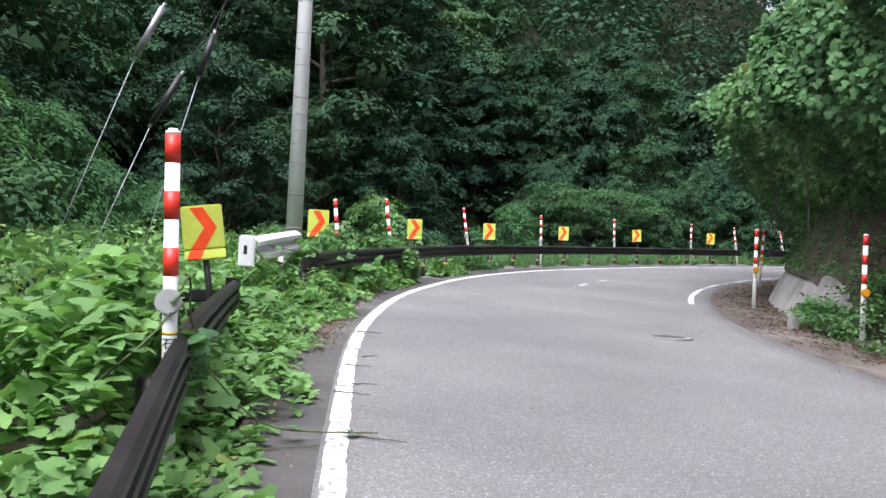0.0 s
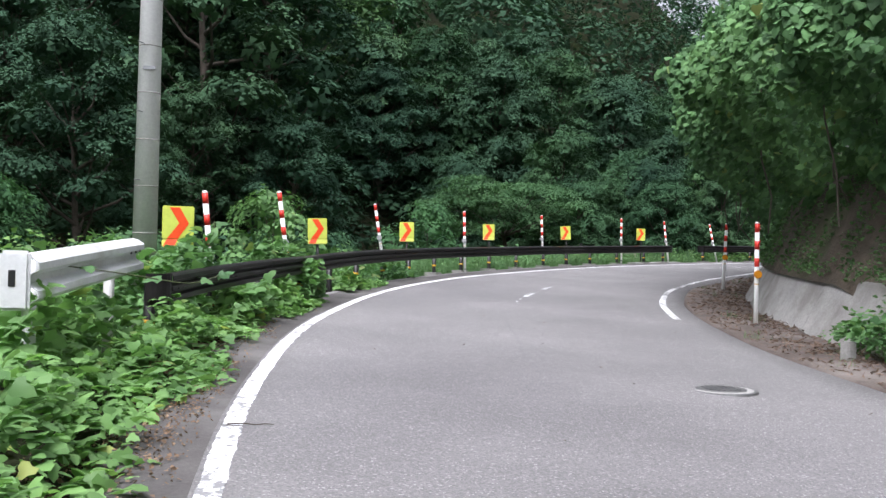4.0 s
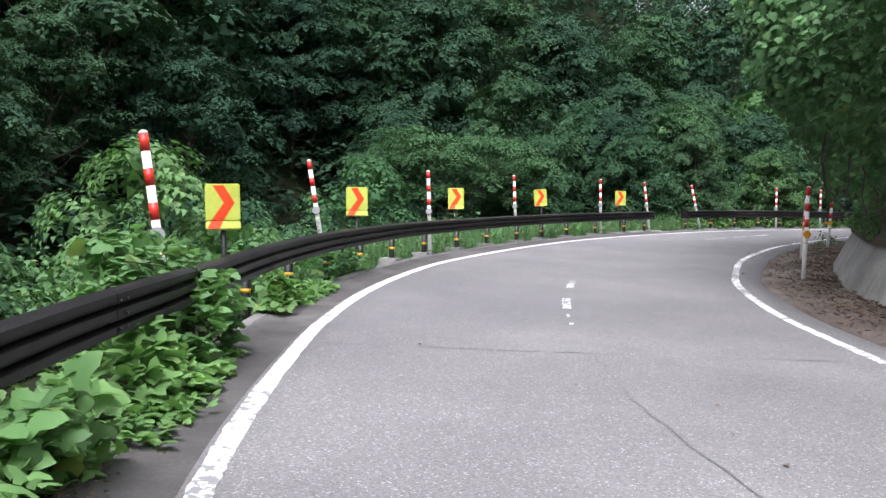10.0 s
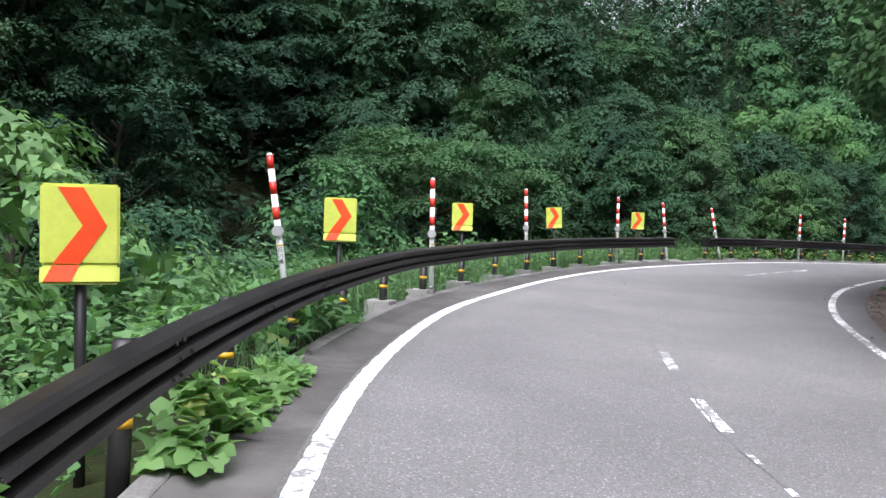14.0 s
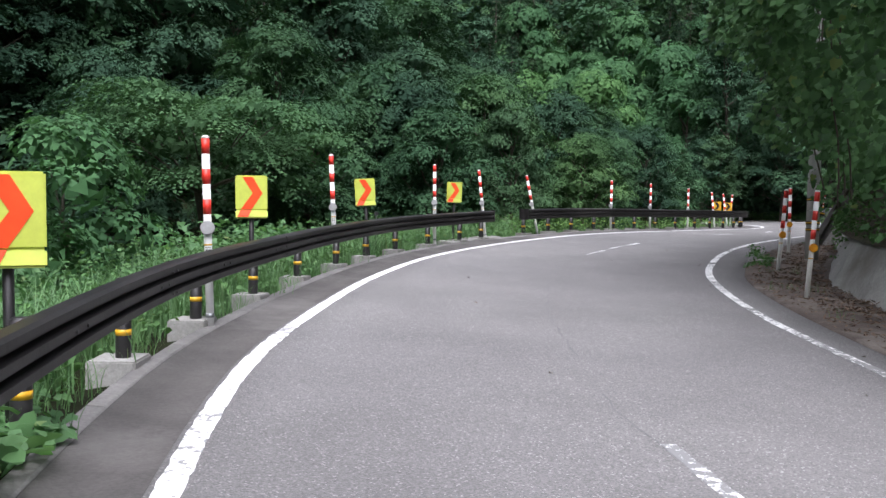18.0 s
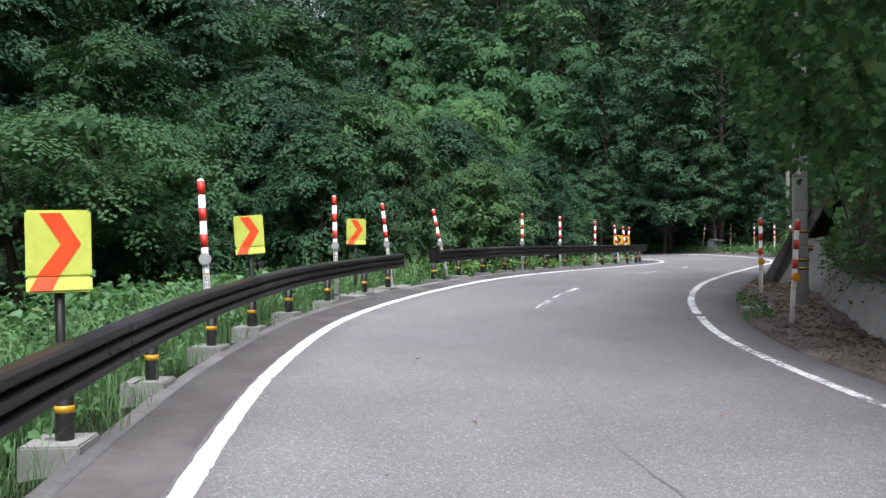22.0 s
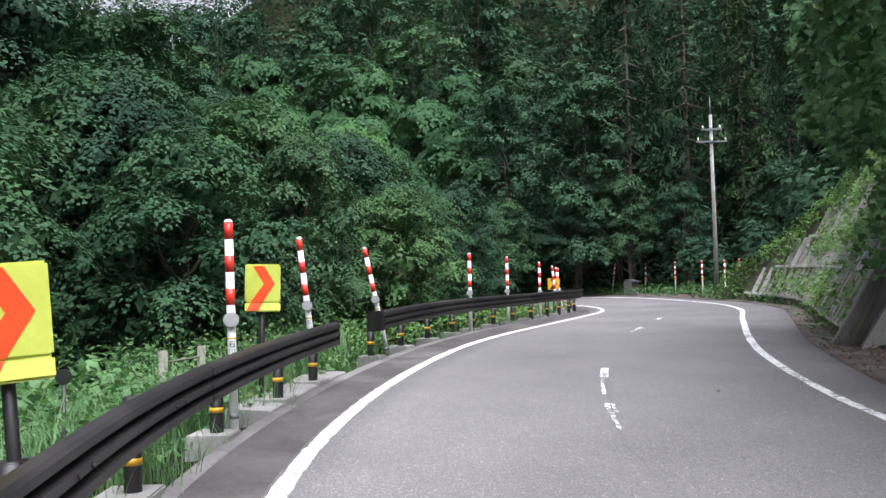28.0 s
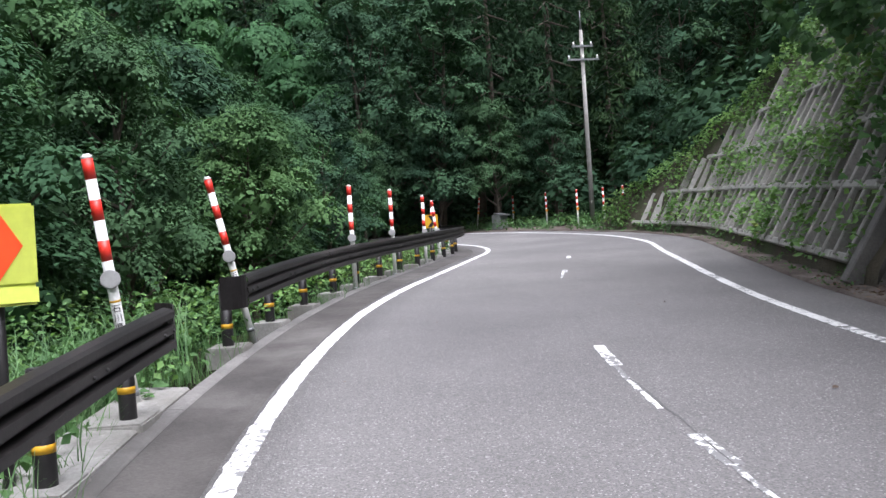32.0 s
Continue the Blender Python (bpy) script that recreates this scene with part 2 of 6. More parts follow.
# Dark evergreen green, with the shade of the hillsides put into the colour.
SHADED_DARK_LEAF = leaf_material("evergreen_shaded_dark", (0.025, 0.058, 0.036), (0.06, 0.122, 0.069), None, 0.7, 0.12, 0.5, 0.09, 0.06)
SILK_LEAF = leaf_material("silk_tree_green", (0.046, 0.104, 0.048), (0.08, 0.158, 0.07), None, 0.7, 0.2, 1.1, 0.09, 0.06)
BRIGHT_LEAF = leaf_material("fresh_green", (0.055, 0.13, 0.057), (0.1, 0.215, 0.086), None, 0.55, 0.25, 1.1, 0.1, 0.08)
DRAPE_LEAF = leaf_material("draping_kudzu_leaf", (0.045, 0.11, 0.048), (0.085, 0.185, 0.078), None, 0.6, 0.2, 0.8, 0.1, 0.08)
CEDAR_LEAF = leaf_material("cedar_green", (0.018, 0.04, 0.023), (0.04, 0.08, 0.04), None, 0.75, 0.1, 0.6, 0.09, 0.06)
STEM = surface("green_brown_stem", (0.05, 0.07, 0.025), (0.11, 0.13, 0.05), 4, 40, 0.8, relief=0.3)

# ---- the line of the road: its left white line, by length s; d is metres to the right of it ----
LINE = [(9.0, -36), (6.2, -24), (4.0, -16), (2.4, -9), (1.6, -4.5), (0.85, 0), (0.2, 4.5), (-0.1, 6.9), (-0.32, 8.8), (-0.5, 11.3), (-0.5, 14.5), (-0.3, 17), (0.1, 19.5), (0.46, 21.32), (1.39, 24.63), (3.0, 28.6), (4.8, 31.6), (6.9, 34.6), (9.6, 37.7), (12.68, 40.21), (16.27, 42.47), (20.36, 44.57), (24.85, 46.48), (28.3, 47.92), (31.3, 49.25), (34.0, 51.0), (36.4, 53.2), (38.6, 55.8), (40.6, 58.8), (42.2, 62.5), (43.0, 66.5), (43.2, 70)]


def smooth_line(pts, step=0.25):
    p = np.array(pts, float)
    out = []
    for i in range(len(p) - 1):
        a, b, c, d = p[max(i - 1, 0)], p[i], p[i + 1], p[min(i + 2, len(p) - 1)]
        n = max(2, int(np.hypot(*(c - b)) / step))
        for k in np.arange(n) / n:
            out.append(0.5 * (2 * b + (c - a) * k + (2 * a - 5 * b + 4 * c - d) * k**2 + (3 * b - a - 3 * c + d) * k**3))
    out.append(p[-1])
    return np.array(out)


CURVE = smooth_line(LINE)
for _ in range(10):
    CURVE[1:-1] = 0.5 * CURVE[1:-1] + 0.25 * (CURVE[:-2] + CURVE[2:])
ARC = np.r_[0, np.cumsum(np.hypot(*np.diff(CURVE, axis=0).T))]
ARC -= ARC[np.argmin(np.hypot(CURVE[:, 0] - 2.4, CURVE[:, 1] + 9))]
TANGENT = np.gradient(CURVE, ARC, axis=0)
TANGENT /= np.hypot(*TANGENT.T)[:, None]


S_TAB = np.arange(-60, 160, 1.0)
KERNEL = np.hanning(17) / np.hanning(17).sum()
GRADE = np.interp(S_TAB, [-40, 0, 30, 60, 90, 130], [-1.9, -0.33, 1.005, 2.06, 2.36, 2.45])
TILT = np.interp(S_TAB, [0, 15, 30, 60, 90], [0.0, -0.02, -0.038, -0.026, 0.039])
GRADE[8:-8], TILT[8:-8] = np.convolve(GRADE, KERNEL, "valid"), np.convolve(TILT, KERNEL, "valid")


def level(s, d=0.0):
    """The height of the road, which is banked in its bends."""
    return np.interp(s, S_TAB, GRADE) + np.interp(s, S_TAB, TILT) * np.clip(d, -1.5, 7.5)


def road(s, d, h=0.0):
    x, y = np.interp(s, ARC, CURVE[:, 0]), np.interp(s, ARC, CURVE[:, 1])
    tx, ty = np.interp(s, ARC, TANGENT[:, 0]), np.interp(s, ARC, TANGENT[:, 1])
    n = np.hypot(tx, ty)
    return np.stack([x + d * ty / n, y - d * tx / n, level(s, d) + h + 0 * x], -1)


def heading(s):
    """Degrees by which the road's direction at s is turned to the left of +y."""
    return math.degrees(math.atan2(-np.interp(s, ARC, TANGENT[:, 0]), np.interp(s, ARC, TANGENT[:, 1])))


def beside(x, y):
    """s and d of places in the plan."""
    c, t, a = CURVE[::2], TANGENT[::2], ARC[::2]
    x, y = np.atleast_1d(x), np.atleast_1d(y)
    s, d = np.empty(len(x)), np.empty(len(x))
    for k in range(0, len(x), 4000):
        dx, dy = x[k : k + 4000, None] - c[None, :, 0], y[k : k + 4000, None] - c[None, :, 1]
        i = np.argmin(dx * dx + dy * dy, 1)
        r = np.arange(len(i))
        ex, ey = dx[r, i], dy[r, i]
        s[k : k + 4000] = a[i] + ex * t[i, 0] + ey * t[i, 1]
        across = ex * t[i, 1] - ey * t[i, 0]
        past = (i == 0) | (i == len(c) - 1)
        d[k : k + 4000] = np.where(past, np.sign(across) * np.hypot(ex, ey), across)
    return s, d


def lumps(x, y, size, seed=0):
    """A smooth uneven field of about -1 to 1."""
    r = np.random.RandomState(seed)
    v = 0
    for k in range(5):
        a, p = r.uniform(0, 6.28, 2)
        w = 6.28 / size * r.uniform(0.6, 1.7)
        v = v + np.sin(w * (x * np.cos(a) + y * np.sin(a)) + p)
    return v / 2.6


def slope_top(s):
    """How far up the slope the concrete frame reaches at s."""
    return np.interp(s, [61, 64, 70, 75, 79, 82], [11.5, 9.8, 6.6, 4.2, 1.9, 0.6])


def ground_height(x, y):
    s, d = beside(x, y)
    z = level(s, d)
    left, right = np.maximum(-d, 0), np.maximum(d, 0)
    early = np.clip((30 - s) / 8, 0, 1)
    drop = np.interp(left, [0, 0.9, 1.6, 3.5, 6.5, 11], [-0.06, -0.08, -0.25, -0.9, -1.9, -2.5]) * (1 - 0.55 * early)
    rise = np.interp(left, [11, 22, 60, 120, 400], [0, 6.5, 44, 85, 150])
    up = np.interp(right, [0, 7.8, 8.2, 8.6, 12, 20, 60, 120, 400], [-0.06, -0.06, 0.9, 1.2, 5.5, 13, 46, 80, 150])
    crib = np.where(right < 8.3, np.clip(s - 60.4, 0, 1), np.clip((s - 54) / 6.5, 0, 1)) * np.clip((83 - s) / 3, 0, 1)
    edge_d = 6.6 + 0.43 * slope_top(s)
    face = np.where(right < edge_d, np.maximum(-0.06, 2.08 * (right - 6.8) - 0.1), 2.08 * (edge_d - 6.8) - 0.1 + 0.8 * (right - edge_d))
    up = up * (1 - crib) + face * crib
    soft = np.clip((s - 80) / 3, 0, 1)
    low = np.interp(right, [0, 6.6, 9, 14, 22, 60, 120, 400], [-0.06, -0.06, 0.05, 0.6, 5, 34, 70, 140])
    up = up * (1 - soft) + low * soft
    gap = np.exp(-(((np.degrees(np.arctan2(x, y - 10)) - 25.5) / 8.5) ** 2)) * np.clip((y - 55) / 30, 0, 1)
    z = z + np.where(d < 0, drop + rise * (1 - 0.38 * gap), up * (1 - 0.38 * gap))
    far = np.clip((np.abs(d - 3) - 9) / 10, 0, 1)
    return z + far * (1.0 * lumps(x, y, 14, 1) + 0.35 * lumps(x, y, 5, 2)) + 0.05 * lumps(x, y, 1.7, 3) * np.clip(np.abs(d - 3) - 4.2, 0, 1)


# ---- mesh helpers ----
def mesh_of(name, verts, faces, smooth=False):
    me = bpy.data.meshes.new(name)
    me.from_pydata([tuple(v) for v in verts], [], faces)
    if smooth:
        me.polygons.foreach_set("use_smooth", np.ones(len(me.polygons), bool))
    me.update()
    return me


def soup(name, verts, tris):
    """A triangle mesh from arrays."""
    me = bpy.data.meshes.new(name)
    n = len(tris)
    me.vertices.add(len(verts))
    me.vertices.foreach_set("co", np.asarray(verts, np.float32).ravel())
    me.loops.add(3 * n)
    me.loops.foreach_set("vertex_index", np.asarray(tris, np.int32).ravel())
    me.polygons.add(n)
    me.polygons.foreach_set("loop_start", np.arange(0, 3 * n, 3, dtype=np.int32))
    me.update(calc_edges=True)
    return me


def part(name, shape, material, parent=None, label="", at=None):
    """Links a bmesh or a mesh as one object, under a thing or a part if one is given."""
    if isinstance(shape, bmesh.types.BMesh):
        me = bpy.data.meshes.new(name)
        bmesh.ops.recalc_face_normals(shape, faces=shape.faces)
        shape.to_mesh(me)
        shape.free()
    else:
        me = shape
    if material is not None and not me.materials:
        me.materials.append(material)
    ob = new(name, me)
    if parent:
        ob.parent = parent
    if at is not None:
        ob.matrix_basis = at
    return tagged(ob, label)


def thing(name, at, label, category, group=""):
    ob = new(name)
    ob.empty_display_size = 0.2
    ob.matrix_basis = at
    return tagged(ob, label, category, group)


def tube(bm, r0, r1, z0, z1, seg=16, bevel=0.0, m=None):
    """A closed round bar along z."""
    g = bmesh.ops.create_cone(bm, cap_ends=True, segments=seg, radius1=r0, radius2=r1, depth=z1 - z0, matrix=(m or Matrix()) @ Matrix.Translation((0, 0, (z0 + z1) / 2)))
    if bevel:
        rim = {e for v in g["verts"] for e in v.link_edges if len(e.link_faces) == 2 and any(len(f.verts) > 4 for f in e.link_faces)}
        bmesh.ops.bevel(bm, geom=list(rim), offset=bevel, segments=2, affect="EDGES")
    axis = ((m or Matrix()).to_3x3() @ Vector((0, 0, 1))).normalized()
    for f in bm.faces:
        f.normal_update()
        f.smooth = len(f.verts) == 4 and abs(f.normal.dot(axis)) < 0.3
    return bm


def block(bm, x, y, z, at=(0, 0, 0), bevel=0.01, m=None):
    g = bmesh.ops.create_cube(bm, size=1, matrix=(m or Matrix()) @ Matrix.Translation(at) @ Matrix.Diagonal((x, y, z, 1)))
    if bevel:
        bmesh.ops.bevel(bm, geom=list({e for v in g["verts"] for e in v.link_edges}), offset=bevel, segments=2, affect="EDGES")
    return bm


def sweep(profile, s_values, closed=False, wave=None):
    """A cross-section of (d, h) carried along the road. wave(s, d) gives added height."""
    prof = np.array(profile, float)
    n, k = len(s_values), len(prof)
    v = np.concatenate([road(np.full(k, s), prof[:, 0], prof[:, 1]) for s in s_values])
    if wave is not None:
        v[:, 2] += wave(np.repeat(s_values, k), np.tile(prof[:, 0], n))
    f = []
    for i in range(n - 1):
        for j in range(k if closed else k - 1):
            a, b = i * k + j, i * k + (j + 1) % k
            f.append((a, b, b + k, a + k))
    if closed:
        f += [tuple(range(k - 1, -1, -1)), tuple(range((n - 1) * k, n * k))]
    return v, f


def bar(a, b, r, seg=6, bm=None):
    """A round bar between two places."""
    bm = bm or bmesh.new()
    a, b = Vector(a), Vector(b)
    q = (b - a).to_track_quat("Z", "Y").to_matrix().to_4x4()
    return tube(bm, r, r, 0, (b - a).length, seg, m=Matrix.Translation(a) @ q)


def cable(a, b, sag, r=0.008, n=16):
    a, b = np.array(a, float), np.array(b, float)
    k = np.linspace(0, 1, n)[:, None]
    c = a + (b - a) * k
    c[:, 2] -= (4 * k * (1 - k) * sag)[:, 0]
    side = np.cross(b - a, (0, 0, 1.0))
    side /= np.linalg.norm(side)
    ring = [side * r, np.array((0, 0, r)), -side * r, np.array((0, 0, -r))]
    v = np.concatenate([c + o for o in ring])
    f = [(j * n + i, j * n + i + 1, ((j + 1) % 4) * n + i + 1, ((j + 1) % 4) * n + i) for j in range(4) for i in range(n - 1)]
    return mesh_of("cable", v, f)


# ---- leaves ----
LEAF = (np.array([(0, 0, 0), (0.3, 0.42, 0.07), (0, 1, -0.12), (-0.3, 0.42, 0.07)]), [(0, 1, 2), (0, 2, 3)])
OVAL = (np.array([(0, 0, 0), (0.38, 0.45, 0.06), (0, 1, -0.14), (-0.38, 0.45, 0.06)]), [(0, 1, 2), (0, 2, 3)])
HEART = (np.array([(0, 0.08, 0.05), (0.3, -0.06, 0), (0.5, 0.3, -0.03), (0.22, 0.75, -0.03), (0, 1, -0.12), (-0.22, 0.75, -0.03), (-0.5, 0.3, -0.03), (-0.3, -0.06, 0)]), [(0, i, i + 1) for i in range(1, 7)])
TRI = (np.array([(0.42, 0.1, 0.0), (0, 1, -0.1), (-0.42, 0.1, 0.0)]), [(0, 1, 2)])
SLIM = (np.array([(0, 0, 0), (0.13, 0.4, 0.04), (0, 1, -0.18), (-0.13, 0.4, 0.04)]), [(0, 1, 2), (0, 2, 3)])
LOBED = (np.array([(0, 0, 0), (0.3, -0.08, -0.02), (0.55, 0.2, -0.09), (0.3, 0.42, -0.01), (0.27, 0.75, -0.05), (0, 1.05, -0.12), (-0.27, 0.75, -0.05), (-0.3, 0.42, -0.01), (-0.55, 0.2, -0.09), (-0.3, -0.08, -0.02), (0, 0.4, 0.05)]), [(10, i, i + 1) for i in range(9)] + [(10, 9, 0)])


def unit(v):
    return v / np.maximum(np.linalg.norm(v, axis=-1, keepdims=True), 1e-9)


def leaves(name, pos, normal, along, size, shape=LEAF, shade=None):
    """One mesh of many leaves, each at its place, with its face and its tip turned as given; shade rounds the mass."""
    tpl, tri = shape
    n = unit(normal)
    y = unit(along - (along * n).sum(-1, keepdims=True) * n)
    x = np.cross(y, n)
    basis = np.stack([x, y, n], 1) * np.asarray(size)[:, None, None]
    v = np.einsum("kc,ncj->nkj", tpl, basis) + pos[:, None, :]
    t = np.array(tri)[None] + (np.arange(len(pos)) * len(tpl))[:, None, None]
    me = soup(name, v.reshape(-1, 3), t.reshape(-1, 3))
    if shade is not None:
        me.polygons.foreach_set("use_smooth", np.ones(len(me.polygons), bool))
        me.normals_split_custom_set_from_vertices(np.repeat(unit(shade), len(tpl), 0).tolist())
    return me


# ---- large structure: ground, road, gutter, wall ----
def build_ground():
    n = 230
    k = np.linspace(-1, 1, n)
    w = 22 * np.sinh(k * 3.35) / np.sinh(1.0)
    gx, gy = np.meshgrid(14 + w, 30 + w)
    x, y = gx.ravel(), gy.ravel()
    v = np.stack([x, y, ground_height(x, y)], -1)
    i = np.arange(n * n).reshape(n, n)
    q = np.stack([i[:-1, :-1], i[:-1, 1:], i[1:, 1:], i[1:, :-1]], -1).reshape(-1, 4)
    tris = np.concatenate([q[:, [0, 1, 2]], q[:, [0, 2, 3]]])
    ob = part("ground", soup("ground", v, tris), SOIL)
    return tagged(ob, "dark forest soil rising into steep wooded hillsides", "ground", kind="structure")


build_ground()
S_ROAD = np.arange(-27, 96, 0.5)


def road_wave(s, d):
    return 0.006 * np.sin(s * 0.9 + d) * np.sin(d * 1.3)


v, f = sweep([(-0.1, -0.12), (-0.1, 0)] + [(d, 0.0) for d in np.arange(0.5, 6.0, 0.5)] + [(6.02, 0), (6.05, -0.12)], S_ROAD, wave=road_wave)
tagged(part("road", mesh_of("road", v, f, True), ASPHALT), "grey weathered asphalt road bending between wooded slopes", "road", kind="structure")


def painted(name, d, width, spans, material, label):
    """Strips of road paint, each a thin raised sheet."""
    verts, faces = [], []
    rs = np.random.RandomState(len(name))
    for s0, s1 in spans:
        ss = np.concatenate([np.linspace(a, b, max(2, int((b - a) / g) + 1))[: None if b == s1 else -1] for a, b, g in ((s0, max(s0, min(s1, 9.0)), 0.5), (max(s0, min(s1, 9.0)), max(s0, min(s1, 62.0)), 0.09), (max(s0, min(s1, 62.0)), s1, 0.3)) if b > a])
        ragged = rs.normal(size=(len(ss), 2)) * 0.0045
        rows = [road(np.full(4, q), (d(q) if callable(d) else d) + np.array([-width / 2 + e0, 0.004 - width / 2 + e0, width / 2 - 0.004 + e1, width / 2 + e1]), np.array([0.001, 0.005, 0.005, 0.001])) for q, (e0, e1) in zip(ss, ragged)]
        v = np.concatenate(rows)
        v[:, 2] += road_wave(np.repeat(ss, 4), np.full(len(v), d(s0) if callable(d) else d))
        f = [(4 * i + j, 4 * i + j + 1, 4 * i + j + 5, 4 * i + j + 4) for i in range(len(ss) - 1) for j in range(3)]
        faces += [tuple(i + sum(map(len, verts)) for i in q) for q in f]
        verts.append(v)
    ob = part(name, mesh_of(name, np.concatenate(verts), faces), material)
    return tagged(ob, label, "road line", kind="structure")


FAR_SHIFT = lambda s: float(np.interp(s, [60, 66, 72, 80, 95], [0.0, 0.15, 0.25, 0.5, 0.5]))
painted("trim_edge_line_left", FAR_SHIFT, 0.138, [(-30, 13.1), (13.13, 16.2), (16.25, 19.6), (19.64, 94)], PAINT, "white painted edge line, chipped along its edges")
RIGHT_LINE = lambda s: float(np.interp(s, [30, 40, 43, 48, 52, 55, 57, 60, 63, 70, 75, 85], [5.58, 5.58, 5.46, 5.42, 5.35, 5.2, 5.12, 5.03, 5.0, 4.8, 4.8, 5.2]))
painted("trim_edge_line_right", RIGHT_LINE, 0.13, [(29.6, 51.9), (52.3, 57.5)], PAINT_WORN, "worn white painted edge line on the inner side")
painted("trim_edge_line_far", RIGHT_LINE, 0.14, [(57.56, 94)], PAINT, "white painted edge line on the inner side of the far bend")
CENTRE = lambda s: float(np.interp(s, [30, 36, 50, 57], [2.72, 2.8, 2.66, 2.64]))
painted("trim_centre_dash", CENTRE, 0.11, [(32.76, 34.0), (35.4, 36.6), (53.2, 53.85), (56.0, 57.0), (65, 65.7), (69, 69.8)], PAINT_WORN, "nearly worn-away centre line dashes")

painted("trim_centre_streak", lambda s: CENTRE(s) - 0.02, 0.045, [(31.25, 31.4), (31.9, 32.15), (52.3, 53.2), (54.5, 56.0), (64.0, 65.0)], PAINT_WORN, "thin broken remains of the centre line")
v, f = sweep([(-0.62, -0.14), (-0.62, 0.02), (-0.35, 0.0), (-0.1, 0.001), (-0.096, -0.12)], np.arange(-2, 94, 0.5))
tagged(part("pavement_gutter", mesh_of("gutter", v, f), GUTTER), "dark weathered concrete gutter strip beside the edge line", "gutter", kind="structure")
kerb = tagged(thing("kerb", Matrix(), "narrow pale concrete kerb edge beside the gutter", "kerb"), kind="structure")
for i, s0 in enumerate(np.arange(27.0, 88, 2.0)):
    v, f = sweep([(-0.74, -0.4), (-0.76, 0.02), (-0.745, 0.034), (-0.64, 0.03), (-0.624, 0.02), (-0.624, -0.4)], np.linspace(s0 + 0.006, s0 + 1.994, 5), closed=True)
    part("kerb_stone", mesh_of("kerb_stone", v, f), KERB, kerb)


def shoulder_wave(s, d):
    return 0.02 * np.sin(s * 2.1 + 3 * d) * np.sin(d * 4 + s) + 0.015 * np.sin(s * 5.3) + 0.02


v, f = sweep([(6.03, -0.1), (6.04, 0.0)] + [(d, 0.0) for d in np.arange(6.2, 7.5, 0.2)] + [(7.6, 0.05)], np.arange(-10, 95, 0.35), wave=shoulder_wave)
tagged(part("pavement_shoulder", mesh_of("shoulder", v, f, True), LITTER_SOIL), "earth shoulder strewn with dead leaves", "shoulder", kind="structure")

# low concrete retaining wall in cast lengths
wall = tagged(thing("wall_retaining", Matrix(), "low sloping concrete retaining wall with dark run-off stains", "wall"), kind="structure")
for s0 in np.arange(24.6, 60.5, 4.0):
    s1 = min(s0 + 3.985, 60.9)
    ss = np.linspace(s0, s1, 9)
    top = np.interp(ss, [24.6, 26.5, 40, 52, 57, 61], [0.4, 0.92, 0.95, 0.88, 0.9, 1.15])
    foot = np.interp(ss, [48, 52, 57, 61], [0.0, 0.2, 0.2, -0.45])
    rows = []
    for s, h, o in zip(ss, top, foot):
        rows.append(road(np.full(6, s), o + np.array([7.36, 7.37, 7.36 + 0.5 * h, 7.40 + 0.5 * h, 7.62 + 0.5 * h, 7.75]), np.array([-0.2, 0.0, h - 0.03, h, h, -0.2])))
    v = np.concatenate(rows)
    f = [(i * 6 + j, i * 6 + (j + 1) % 6, (i + 1) * 6 + (j + 1) % 6, (i + 1) * 6 + j) for i in range(8) for j in range(6)]
    f += [tuple(range(5, -1, -1)), tuple(range(48, 54))]
    part("wall_panel", mesh_of("wall_panel", v, f), WALL, wall)


BANK_EARTH = surface("bank_earth", (0.05, 0.042, 0.03), (0.125, 0.1, 0.072), 1.4, 14, 0.95, relief=0.7, depth=0.04, stain=(0.06, 0.075, 0.03))
v, f = sweep([(7.72, 0.82), (7.8, 0.98), (7.98, 1.35), (8.15, 1.75), (8.35, 2.2), (8.7, 2.8), (9.4, 3.4)], np.arange(23.2, 60.6, 0.35), wave=lambda s, d: -np.clip((28 - s) / 4.6, 0, 1) * np.interp(d, [7.72, 8.35, 9.4], [0.75, 1.7, 2.3]) + np.where(d > 7.75, 0.07 * np.sin(s * 2.3 + 3 * d) * np.sin(s * 0.9) + 0.05 * np.sin(s * 5.1 + d * 7), 0.0))
tagged(part("ground_bank", mesh_of("bank", v, f, True), BANK_EARTH), "crumbling brown earth bank above the low wall", "bank", kind="structure")


# ---- guard rails ----
WAVE = [(-0.02, 0.0), (0.015, 0.01), (0.062, 0.055), (0.062, 0.105), (0.0, 0.15), (0.0, 0.2), (0.062, 0.245), (0.062, 0.295), (0.015, 0.34), (-0.02, 0.35)]
RIDGES = [(-0.015, 0.0), (0.03, 0.012), (0.055, 0.03), (0.055, 0.085), (0.004, 0.105), (0.004, 0.13), (0.055, 0.15), (0.055, 0.205), (0.004, 0.225), (0.004, 0.25), (0.055, 0.27), (0.055, 0.32), (0.03, 0.338), (-0.015, 0.35)]
POST_BM = tube(bmesh.new(), 0.057, 0.057, -0.5, 0.6, 18, 0.008)


def make_post():
    me = bpy.data.meshes.new("post")
    POST_BM.to_mesh(me)
    me.materials.append(POST)
    return me


POST_ME = make_post()


def simple_mesh(name, bm, material):
    me = bpy.data.meshes.new(name)
    bmesh.ops.recalc_face_normals(bm, faces=bm.faces)
    bm.to_mesh(me)
    bm.free()
    me.materials.append(material)
    return me


